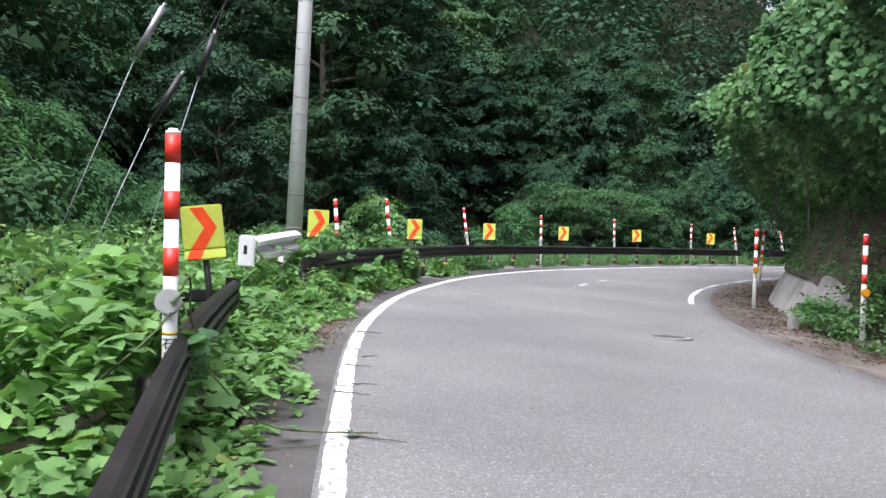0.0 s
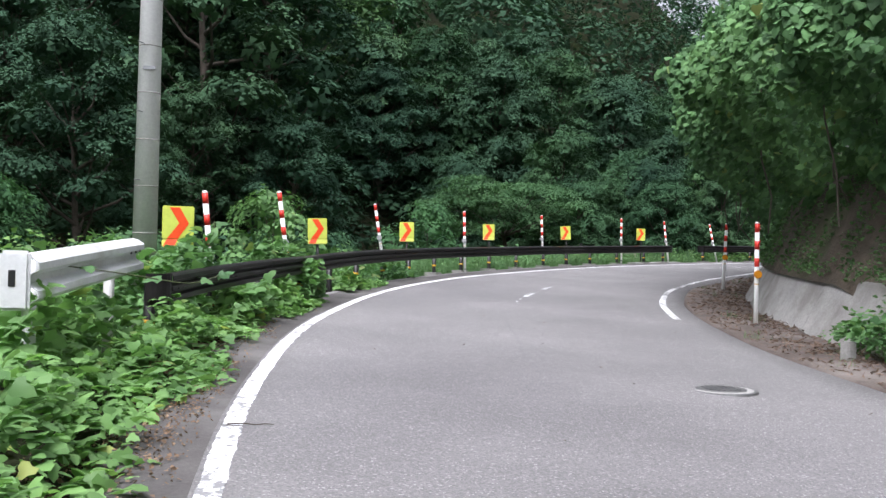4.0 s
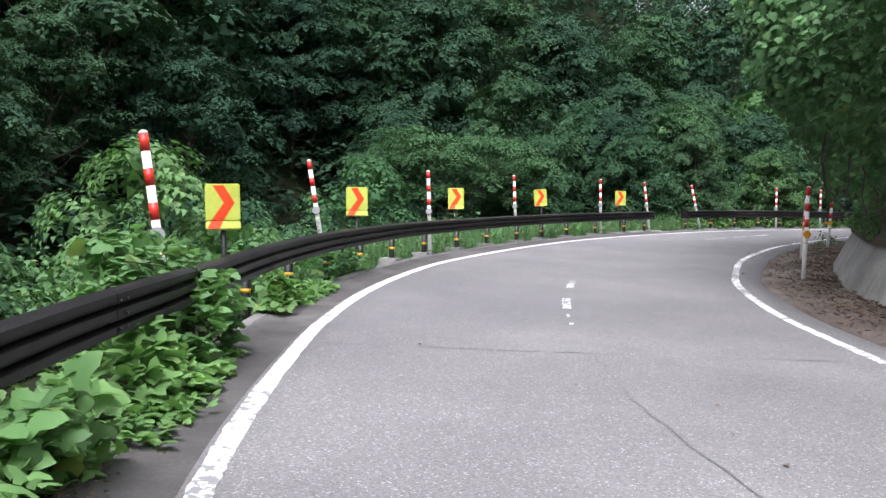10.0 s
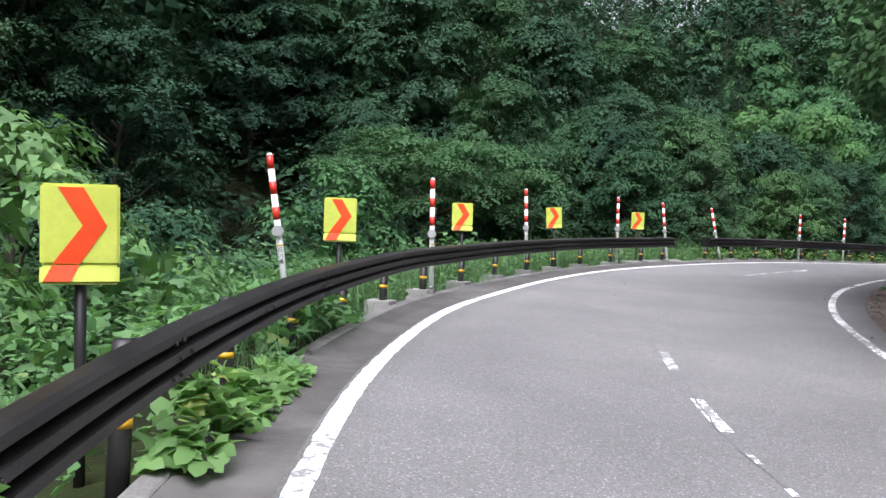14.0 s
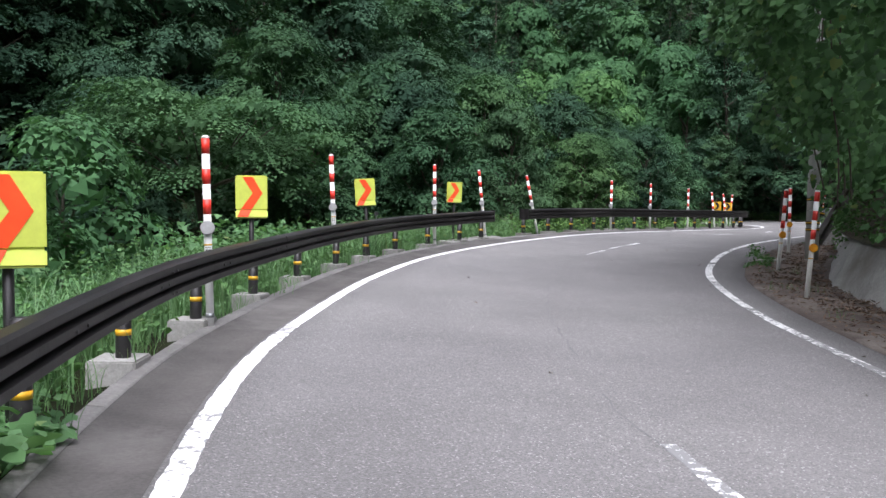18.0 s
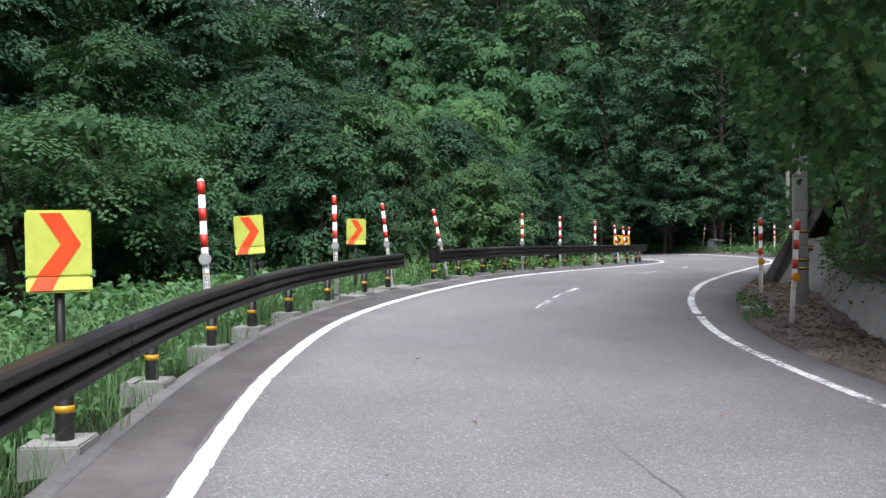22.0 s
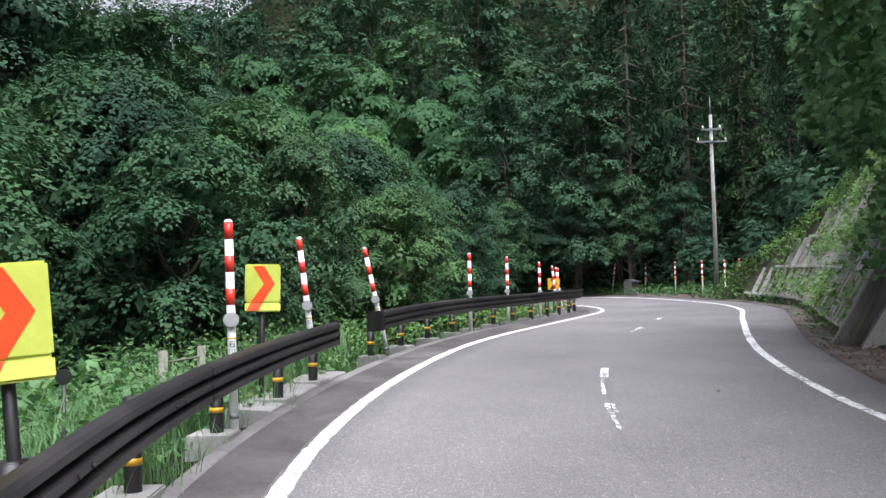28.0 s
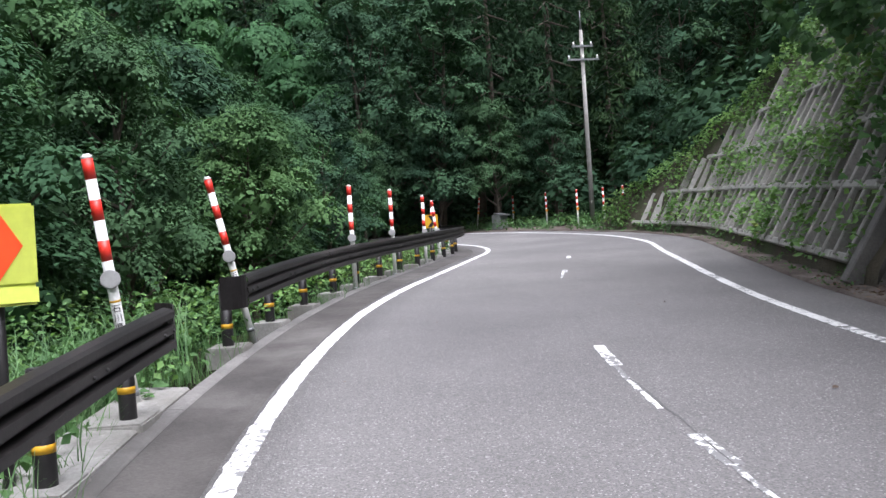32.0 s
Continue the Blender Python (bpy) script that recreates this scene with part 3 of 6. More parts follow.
BAND_ME = simple_mesh("yellow_band", tube(bmesh.new(), 0.0585, 0.0585, 0.17, 0.215, 18), YELLOW)
BOLT_ME = simple_mesh("bolt", tube(bmesh.new(), 0.014, 0.01, 0, 0.012, 8), POST)
FOOT_ME = simple_mesh("footing", block(bmesh.new(), 0.36, 0.42, 0.5, (0, 0, -0.17), 0.012), CONCRETE)
COVER_ME = simple_mesh("clamp", block(bmesh.new(), 0.1, 0.07, 0.12, (0, 0, 0), 0.01), POST)


LONG_COVER_ME = simple_mesh("clamp", block(bmesh.new(), 0.22, 0.07, 0.12, (0, 0, 0), 0.01), POST)


def guard_rail(s0, s1, posts, label, d=-0.62, footings=(), ends=(False, True), veer=None, sink=None):
    g = thing("guardrail", Matrix.Translation(Vector(road(np.array([s0]), np.array([d]))[0])), label, "guardrail", "roadside guardrails")
    inv = g.matrix_basis.inverted()
    drift = veer is not None
    veer, sink = veer or (lambda s: 0.0), sink or (lambda s: 0.0)
    cut = list(np.arange(s0, s1 - 1.0, 4.0)) + [s1]
    for k, (a, b) in enumerate(zip(cut[:-1], cut[1:])):
        off = 0.004 * (k % 2)
        front = [(d + o + off, 0.49 + 0.84 * h) for o, h in RIDGES]
        back = [(d + o + off - 0.005, 0.49 + 0.84 * h) for o, h in reversed(RIDGES)]
        ss = np.linspace(a - (0.12 if k else 0), b, max(4, int((b - a) / 0.35)))
        prof = np.array(front + back)
        v, f = sweep(front + back, ss, closed=True)
        if drift:
            v = np.concatenate([road(np.full(len(prof), s), prof[:, 0] + veer(s), prof[:, 1] + sink(s)) for s in ss])
        me = mesh_of("beam", v, f)
        part("beam", me, RAIL, g, at=inv)
        if k:
            for h in (0.547, 0.715):
                for ds in (-0.09, 0.03):
                    q = Vector(road(np.array([a + ds]), np.array([d + 0.057 + veer(a)]), h + sink(a))[0])
                    part("bolt", BOLT_ME, None, g, at=inv @ Matrix.Translation(q) @ pose(0, 0, 0, 0, 90, heading(a)))
    for s in posts:
        base = Vector(road(np.array([s]), np.array([d - (0.25 if footings else 0.13) + veer(s)]), 0.08 if footings else sink(s))[0])
        m = inv @ Matrix.Translation(base) @ pose(0, 0, 0, 0, 0, heading(s))
        p = part("post", POST_ME, None, g, at=m)
        part("yellow_band", BAND_ME, None, p, "yellow reflective band")
        part("clamp", COVER_ME if not footings else LONG_COVER_ME, None, g, at=m @ Matrix.Translation((0.085 if not footings else 0.145, 0, 0.55)))
        for dy in (-0.1, 0.1):
            q = Vector(road(np.array([s + dy]), np.array([d + 0.057 + veer(s)]), 0.632 + sink(s))[0])
            part("bolt", BOLT_ME, None, g, at=inv @ Matrix.Translation(q) @ pose(0, 0, 0, 0, 90, heading(s)))
    for s, sign in ((s0, -1), (s1, 1)):
        if not ends[0 if sign < 0 else 1]:
            continue
        # a folded end plate that curls back from the road
        k = np.linspace(0, 1, 7)
        rows = []
        d, keep_d = d + veer(s), d
        for u in k:
            rows.append(np.concatenate([road(np.full(2, s + sign * 0.24 * math.sin(u * 1.5)), np.array([d + 0.045 - 0.2 * (1 - math.cos(u * 1.5)), d + 0.038 - 0.2 * (1 - math.cos(u * 1.5))])[::1], np.array([0.485, 0.485])), road(np.full(2, s + sign * 0.24 * math.sin(u * 1.5)), np.array([d + 0.038 - 0.2 * (1 - math.cos(u * 1.5)), d + 0.045 - 0.2 * (1 - math.cos(u * 1.5))]), np.array([0.79, 0.79]))]))
        v = np.concatenate(rows) + np.array((0, 0, sink(s)))
        d = keep_d
        f = [(i * 4 + j, i * 4 + (j + 1) % 4, (i + 1) * 4 + (j + 1) % 4, (i + 1) * 4 + j) for i in range(6) for j in range(4)]
        f += [(3, 2, 1, 0), (24, 25, 26, 27)]
        part("end_plate", mesh_of("end_plate", v, f), RAIL, g, at=inv)
    return g


POSTS_A = [22.75, 24.75, 26.6, 28.6, 30.6, 32.5, 34.4, 36.3, 38.2, 40.05, 42.0, 44.05, 46.1, 47.85, 49.6, 51.45, 53.3, 54.6]
POSTS_B = [57.35, 59.0, 60.6, 62.2, 63.6, 65.2, 66.9, 68.7, 70.6, 72.2, 73.8, 75.6, 77.4, 79.2, 80.8]
guard_rail(-6, 18.3, [1.5, 3.5, 5.5, 7.5, 9.5, 11.5, 13.5, 15.5, 17.8], "dark brown steel guardrail half buried in creeping vines", -0.6, ends=(False, True), veer=lambda s: -0.02 - 0.095 * max(0.0, s - 11.5), sink=lambda s: -0.028 * max(0.0, s - 13) - 0.07 * max(0.0, 14.4 - s))
guard_rail(22.5, 54.75, POSTS_A, "dark brown steel guardrail with black posts along the outer bend", footings=True, ends=(True, True), veer=lambda s: -0.07 * max(0.0, 28.4 - s))
guard_rail(57.1, 81.2, POSTS_B, "dark brown steel guardrail section past the gap in the barrier", -0.66, footings=True, ends=(True, True), veer=lambda s: 0.8 * FAR_SHIFT(s))
for s in [p for p in POSTS_A if p > 37] + POSTS_B:
    q = Vector(road(np.array([s]), np.array([-0.9]))[0])
    b = part("concrete_footing", FOOT_ME, None, at=Matrix.Translation(q) @ pose(0, 0, 0, 0, 0, heading(s)))
    tagged(b, "weathered concrete footing block under a rail post", "footing", "rail post footings")


# ---- snow poles ----
def lettering(text, size):
    cu = bpy.data.curves.new("text", "FONT")
    cu.body, cu.size, cu.align_x, cu.extrude = text, size, "CENTER", 0.0006
    ob = bpy.data.objects.new("text", cu)
    scene.collection.objects.link(ob)
    bpy.context.view_layer.update()
    me = bpy.data.meshes.new_from_object(ob)
    bpy.data.objects.remove(ob)
    me.materials.clear()
    me.materials.append(INK)
    return me


def snow_pole(label, disc_material, disc_label, text, height=1.8):
    t = thing("snow_pole", Matrix(), label, "snow pole", "red and white snow poles")
    part("pole", tube(bmesh.new(), 0.038, 0.038, -0.35, height - 0.01, 20, 0.004), WHITE, t)
    part("cap", tube(bmesh.new(), 0.041, 0.036, height - 0.03, height + 0.012, 20, 0.012), WHITE, t)
    for z in (1.635, 1.345, 1.055):
        part("red_band", simple_mesh("red_band", tube(bmesh.new(), 0.0392, 0.0392, z, z + 0.145, 20), RED), None, t, "red reflective band")
    part("yellow_stripe", tube(bmesh.new(), 0.0393, 0.0393, 0.755, 0.77, 20), YELLOW, t, "thin yellow stripe")
    part("collar", tube(bmesh.new(), 0.043, 0.043, 0.885, 0.965, 16, 0.004), disc_material, t)
    d = part("reflector", tube(bmesh.new(), 0.068, 0.068, -0.012, 0.012, 22, 0.005, pose(0, -0.056, 0.925, 90)), disc_material, t, disc_label)
    part("reflector_rim", tube(bmesh.new(), 0.058, 0.058, 0.0, 0.004, 22, 0, pose(0, -0.068, 0.925, 90)), disc_material, d)
    part("strap", tube(bmesh.new(), 0.042, 0.042, 0.06, 0.1, 16), STEEL, t)
    if text:
        for k, ch in enumerate("石川県"):
            me = lettering(ch, 0.062)
            part("lettering", me, None, t, "black painted character", pose(0, -0.0400, 0.69 - 0.068 * k, 90, 0, 0))
    return t


OUTER = snow_pole("red and white banded snow pole with a grey disc reflector", GREY_DISC, "grey round reflector", True)
INNER = snow_pole("red and white banded snow pole with an amber reflector", AMBER, "amber round reflector", False)
OUTER_AT = [(13.6, -0.84, -0.03, 0, -2), (25.55, -1.27, -0.1, 0, -6), (28.6, -1.0, 0.05, 0, -8), (36.1, -1.45, 0.1, 2, -9), (40.0, -0.71, 0.05, 0, -2), (46.15, -0.9, 0.1, 0, -3), (51.65, -0.78, 0.1, 0, -1), (55.15, -1.01, 0.05, 4, -6), (58.4, -0.96, 0.0, 4, -11), (63.3, -0.78, -0.05, 0, 0), (66.5, -0.8, -0.06, 0, 0), (70.05, -0.8, -0.14, 0, 0), (73.8, -1.0, -0.2, 2, -6), (76.5, -1.0, -0.2, 0, -8), (79.0, -1.1, -0.2, 0, 3)]
INNER_AT = [(22.5, 7.3, -0.09, 0, 0), (29.3, 6.84, -0.05, 0, 0), (39.6, 6.76, -0.05, 0, 2), (46.05, 6.6, -0.15, 0, 4), (51.1, 6.62, -0.2, 0, 4), (56.6, 6.47, -0.22, 0, 0), (81.2, 7.2, -0.1, 0, 0), (83.5, 7.9, -0.1, 0, 0), (85.7, 8.2, -0.1, 0, 0), (88.0, 8.7, -0.1, 0, 0), (90.4, 9.2, -0.1, 0, 2), (92.4, 9.4, 0.0, 0, 8)]


def place_poles(master, spots):
    for k, (s, d, h, fore, side) in enumerate(spots):
        q = road(np.array([s]), np.array([d]), h)[0]
        face = heading(s - 8) if s < 70 else heading(50)
        m = pose(*q) @ pose(0, 0, 0, 0, 0, face) @ pose(0, 0, 0, fore, side, 0)
        if k:
            copy_thing(master, m)
        else:
            master.matrix_basis = m


place_poles(OUTER, OUTER_AT)
place_poles(INNER, INNER_AT)


# ---- chevron signs ----
def chevron(bm, w, h, z0, y):
    """The arrow that points to the right, as a thin raised sheet."""
    x0, x1, x2 = -0.28 * w, 0.06 * w, 0.34 * w
    pts = [(x0, h), (x1 - 0.02 * w, h), (x2, h * 0.5), (x1 - 0.06 * w, 0), (x0 - 0.06 * w, 0), (x0 + 0.31 * w, h * 0.5)]
    fr = [bm.verts.new((x, y - 0.003, z0 + z)) for x, z in pts]
    bk = [bm.verts.new((x, y, z0 + z)) for x, z in pts]
    for k in ((0, 1, 2, 5), (5, 2, 3, 4)):
        bm.faces.new([fr[i] for i in k])
    for i in range(6):
        j = (i + 1) % 6
        bm.faces.new((fr[i], bk[i], bk[j], fr[j]))
    return bm


def chevron_sign():
    t = thing("chevron_sign", Matrix(), "lime-yellow curve sign with a red-orange chevron on a dark post", "road sign", "chevron curve signs")
    part("post", tube(bmesh.new(), 0.03, 0.03, -0.5, 1.25, 14, 0.004, pose(0, 0.05, 0)), POST, t)
    plate = bmesh.new()
    block(plate, 0.375, 0.03, 0.41, (0, 0, 0.955 + 0.205), 0.012)
    p = part("plate", plate, LIME, t, "lime-yellow plate")
    low = bmesh.new()
    block(low, 0.375, 0.03, 0.1, (0, 0, -0.05), 0.012, pose(0, 0.0, 0.955, -12, 0, 0))
    part("lower_plate", low, LIME, t, "lime-yellow lower fold")
    part("arrow", chevron(bmesh.new(), 0.375, 0.385, 0.962, -0.0155), ORANGE, p, "red-orange chevron arrow")
    tail = bmesh.new()
    v = [tail.verts.new(c) for c in ((-0.128, -0.019, -0.004), (-0.002, -0.019, -0.004), (-0.042, -0.019, -0.088), (-0.17, -0.019, -0.088))]
    tail.faces.new(v)
    bmesh.ops.transform(tail, matrix=pose(0, 0, 0.955, -12), verts=tail.verts)
    part("arrow_tail", tail, ORANGE, t, "red-orange chevron end")
    back = bmesh.new()
    block(back, 0.34, 0.012, 0.03, (0, 0.022, 1.25), 0.004)
    part("bracket", back, STEEL, t)
    return t


SIGN = chevron_sign()
SIGN_AT = [(17.4, -1.27, 0.05, 6, -8), (24.6, -1.5, 0.1, 0, 0), (30.78, -1.14, 0.05, 0, -2), (36.3, -0.92, 0.08, 0, -1), (42.0, -0.88, 0.13, 0, -1), (47.85, -0.82, 0.16, 2, -4), (53.3, -1.05, 0.14, 3, 1)]
for k, (s, d, h, fore, side) in enumerate(SIGN_AT):
    q = road(np.array([s]), np.array([d]), h)[0]
    eye = road(np.array([s - 18.0]), np.array([0.8]))[0]
    rz = math.degrees(math.atan2(q[0] - eye[0], eye[1] - q[1])) + 180
    m = pose(*q) @ pose(0, 0, 0, 0, 0, rz) @ pose(0, 0, 0, fore, side, 0)
    if k:
        copy_thing(SIGN, m)
    else:
        SIGN.matrix_basis = m


# ---- utility poles, wires, fixtures ----
def road_at(s, d, h=0.0):
    return Vector(road(np.array([float(s)]), np.array([float(d)]), h)[0])


def utility_pole(s, d, label, height, r0, steps=True, bands=False, arms=False, shade_coat=None):
    base = road_at(s, d, -0.1)
    t = thing("utility_pole", Matrix.Translation(base), label, "utility pole", "roadside utility poles")
    part("shaft", tube(bmesh.new(), r0, r0 * 0.62, -0.5, height, 28), shade_coat or POLE_CONCRETE, t)
    for z in np.arange(1.2, min(height, 8), 0.62):
        part("joint_ring", simple_mesh("joint_ring", tube(bmesh.new(), r0 * (1 - 0.38 * z / height) + 0.002, r0 * (1 - 0.38 * z / height) + 0.002, z, z + 0.012, 24), CONCRETE), None, t)
    if steps:
        for k, z in enumerate(np.arange(1.9, min(height, 9), 0.45)):
            a = 1.9 if k % 2 else 4.4
            r = r0 * (1 - 0.38 * z / height)
            part("step_bolt", bar((math.cos(a) * r * 0.9, math.sin(a) * r * 0.9, z), (math.cos(a) * (r + 0.13), math.sin(a) * (r + 0.13), z), 0.008, 6), STEEL, t)
    if bands:
        for k, z in enumerate((0.75, 0.9, 1.12, 1.42)):
            r = r0 * (1 - 0.38 * z / height)
            part("warning_band", simple_mesh("warning_band", tube(bmesh.new(), r + 0.004, r + 0.004, z, z + 0.075, 24, 0, pose(0, 0, 0, 0, 8 if k == 2 else 0, 0)), BLACK), None, t, "black and yellow warning band")
            part("warning_edge", simple_mesh("warning_edge", tube(bmesh.new(), r + 0.006, r + 0.006, z + 0.022, z + 0.05, 24, 0, pose(0, 0, 0, 0, 8 if k == 2 else 0, 0)), YELLOW), None, t)
        b = bmesh.new()
        block(b, 0.07, 0.06, 0.12, (-r0 * 0.9, -0.05, 2.55), 0.008)
        part("junction_box", b, WHITE, t, "small white box")
    if arms:
        for z, w in ((height - 1.35, 1.5), (height - 0.75, 1.0)):
            b = bmesh.new()
            block(b, w, 0.08, 0.08, (0, -0.1, z), 0.008)
            arm = part("crossarm", b, STEEL, t, at=pose(0, 0, 0, 0, 0, -48))
            for x in np.linspace(-w / 2 + 0.08, w / 2 - 0.08, 3):
                ins = bmesh.new()
                tube(ins, 0.05, 0.03, z + 0.04, z + 0.2, 12, 0.008, Matrix.Translation((x, -0.1, 0)))
                part("insulator", ins, WHITE, arm)
        b = bmesh.new()
        tube(b, 0.05, 0.012, height, height + 0.9, 10)
        part("spire", b, STEEL, t)
    return t


utility_pole(25.4, -2.2, "tall grey concrete utility pole rising out of the weeds", 12.0, 0.165)
utility_pole(54.9, 7.14, "grey concrete utility pole with black and yellow warning bands", 11.0, 0.145, False, True)
# The far pole's shade is put into its darker concrete.
utility_pole(85.6, 8.9, "slender far utility pole with crossarms against the cedars", 9.0, 0.12, False, False, True, CONCRETE)

# name plate on the first pole
plate = bmesh.new()
block(plate, 0.16, 0.012, 0.05, (0, 0, 0), 0.003)
p1 = road_at(25.4, -2.2)
tagged(part("pole_plate", plate, STEEL, None, at=pose(p1.x + 0.03, p1.y - 0.152, p1.z + 3.28)), "small grey number plate fixed on the pole", "plate")

# guy wires with black and grey sleeves beyond the weeds
GUYS = [((-4.9, 10.4, 0.2), (-3.39, 10.5, 3.79), (-3.08, 10.5, 4.42), STEEL), ((-4.5, 10.4, 0.1), (-3.15, 10.5, 2.97), (-2.81, 10.5, 3.59), BLACK), ((-3.6, 10.4, 0.2), (-2.59, 10.5, 3.58), (-2.43, 10.5, 4.11), BLACK)]
for a, p, q, mat in GUYS:
    a, p, q = Vector(a), Vector(p), Vector(q)
    t = thing("guy_wire", Matrix.Translation(a), "steel guy wire with a round protective sleeve above the weeds", "guy wire", "guy wires")
    top = q + (q - p).normalized() * 5.0
    part("wire", bar((0, 0, -0.5), p - a, 0.006), STEEL, t)
    part("wire", bar(q - a, top - a, 0.006), STEEL, t)
    part("sleeve", tube(bmesh.new(), 0.042, 0.042, 0, (q - p).length, 14, 0.012, Matrix.Translation(p - a) @ (q - p).to_track_quat("Z", "Y").to_matrix().to_4x4()), mat, t, "protective sleeve")
    for e in (p, q):
        part("clamp", simple_mesh("guy_clamp", tube(bmesh.new(), 0.02, 0.02, -0.05, 0.05, 10, 0.004, Matrix.Translation(e - a) @ (q - p).to_track_quat("Z", "Y").to_matrix().to_4x4()), STEEL), None, t)
for k, (a, b, sag) in enumerate([((-2.3, 16.6, 9.8), (19.0, 35.8, 9.6), 0.5), ((-2.3, 16.6, 10.6), (19.0, 35.8, 10.4), 0.5), ((19.0, 35.8, 9.2), (46.9, 52.2, 8.3), 0.7), ((19.0, 35.8, 9.9), (46.9, 52.2, 8.9), 0.7), ((19.0, 35.8, 10.4), (46.9, 52.2, 9.3), 0.7), ((46.9, 52.2, 8.9), (58, 84, 13), 0.6)]):
    tagged(part("overhead_cable", cable(a, b, sag), BLACK), "thin black overhead cable between the utility poles", "cable", "overhead cables")

# white guard rail end standing among the vines
w = thing("white_guardrail_end", Matrix.Translation(road_at(19.8, -1.45)), "white-painted guardrail end piece standing in the vines", "guardrail")
inv = w.matrix_basis.inverted()
prof = [(-1.40 + o * 1.3, 0.70 + h) for o, h in WAVE] + [(-1.41 + o * 1.3, 0.70 + h) for o, h in reversed(WAVE)]
v, f = sweep(prof, np.linspace(19.9, 22.7, 9), closed=True, wave=lambda s, d: 0.02 * (s - 19.9))
part("beam", mesh_of("white_beam", v, f), WHITE_RAIL, w, at=inv)
bx = bmesh.new()
block(bx, 0.2, 0.05, 0.4, (-0.06, 0, 0.175), 0.02)
cap = part("end_cap", bx, WHITE_RAIL, w, at=inv @ Matrix.Translation(road_at(19.86, -1.40, 0.70)) @ pose(0, 0, 0, 0, 0, heading(19.9)))
mk = bmesh.new()
block(mk, 0.045, 0.006, 0.11, (-0.07, -0.028, 0.19), 0.002)
part("mark", mk, BLACK, cap, "black rectangular mark")
for s in (20.35, 22.3):
    part("post", simple_mesh("white_post", tube(bmesh.new(), 0.05, 0.05, -0.5, 0.98 + 0.02 * (s - 19.9), 16, 0.008), WHITE_RAIL), None, w, at=inv @ Matrix.Translation(road_at(s, -1.53)))
for s in (22.3, 22.45, 22.6):
    for h in (0.86, 1.02):
        part("bolt", BOLT_ME, None, w, at=inv @ Matrix.Translation(road_at(s, -1.336, h + 0.02 * (s - 19.9) - 0.09)) @ pose(0, 0, 0, 0, 90, heading(s)))

# end of the first rail: the return that runs back to the left
g = thing("guardrail_return", Matrix.Translation(road_at(18.35, -1.35, -0.12)), "dark brown guardrail end turning back from the road", "guardrail")
inv = g.matrix_basis.inverted()
for k, (z, dep) in enumerate(((0.56, 0.05), (0.36, 0.05))):
    b = bmesh.new()
    block(b, 2.6, 0.05, 0.13, (-1.35, 0.15, z), 0.02)
    part("return_rail", b, RAIL, g)
for x in (-0.12, -2.0):
    part("post", POST_ME, None, g, at=Matrix.Translation((x, 0.22, 0)))

# manhole cover
mh = thing("manhole_cover", Matrix.Translation(road_at(21.75, 4.27, 0.003)), "round cast-iron manhole cover in a pale concrete ring", "manhole")
part("ring", tube(bmesh.new(), 0.31, 0.30, -0.05, 0.006, 40), CONCRETE, mh, "pale concrete ring")
lid = part("lid", tube(bmesh.new(), 0.245, 0.24, -0.05, 0.012, 40), IRON, mh)
part("rim", tube(bmesh.new(), 0.345, 0.34, -0.05, 0.004, 40), IRON, mh, "dark iron rim")
for k in range(6):
    part("rib", simple_mesh("rib", block(bmesh.new(), 0.02, 0.33 - 0.09 * (abs(k - 2.5) > 2), 0.006, ((k - 2.5) * 0.054, 0, 0.014), 0.0015), IRON), None, lid)

# crack across the road and small patches, thin and a little proud
ck = bmesh.new()
prev = None
r = random.Random(4)
for k, d in enumerate(np.arange(0.12, 5.3, 0.13)):
    s = 29.22 + 0.015 * d * d + 0.02 * r.uniform(-1, 1)
    wd = 0.005 + 0.006 * r.random()
    a, b = (ck.verts.new(road_at(s - wd, d, 0.0045)), ck.verts.new(road_at(s + wd, d, 0.0045)))
    if prev and k % 17:
        ck.faces.new((prev[0], a, b, prev[1]))
    prev = (a, b)
tagged(part("trim_road_crack", ck, BLACK), "thin dark tar line across the asphalt", "crack", kind="structure")
ck, prev = bmesh.new(), None
for k, s in enumerate(np.arange(12, 60, 0.25)):
    d = CENTRE(s) - 0.02 + 0.04 * math.sin(s * 1.3) + 0.02 * r.uniform(-1, 1)
    wd = 0.003 + 0.006 * r.random()
    a, b = (ck.verts.new(road_at(s, d - wd, 0.0045)), ck.verts.new(road_at(s, d + wd, 0.0045)))
    if prev and (k // 7) % 5 != 0 and s > 20:
        ck.faces.new((prev[0], a, b, prev[1]))
    prev = (a, b)
SEAM = surface("tar_seam", (0.12, 0.116, 0.118), (0.16, 0.155, 0.158), 2.0, 40, 0.9)
tagged(part("trim_road_seam", ck, SEAM), "thin broken seam along the middle of the road", "crack", kind="structure")

# pale concrete apron at the end of the outer rail
v, f = sweep([(-1.2, -0.5), (-1.2, 0.055), (-1.18, 0.07), (-0.77, 0.06), (-0.75, 0.045), (-0.75, -0.5)], np.linspace(52.6, 55.6, 8), closed=True)
tagged(part("pavement_apron", mesh_of("apron", v, f), CONCRETE), "pale flat concrete apron under the rail end", "apron", kind="structure")

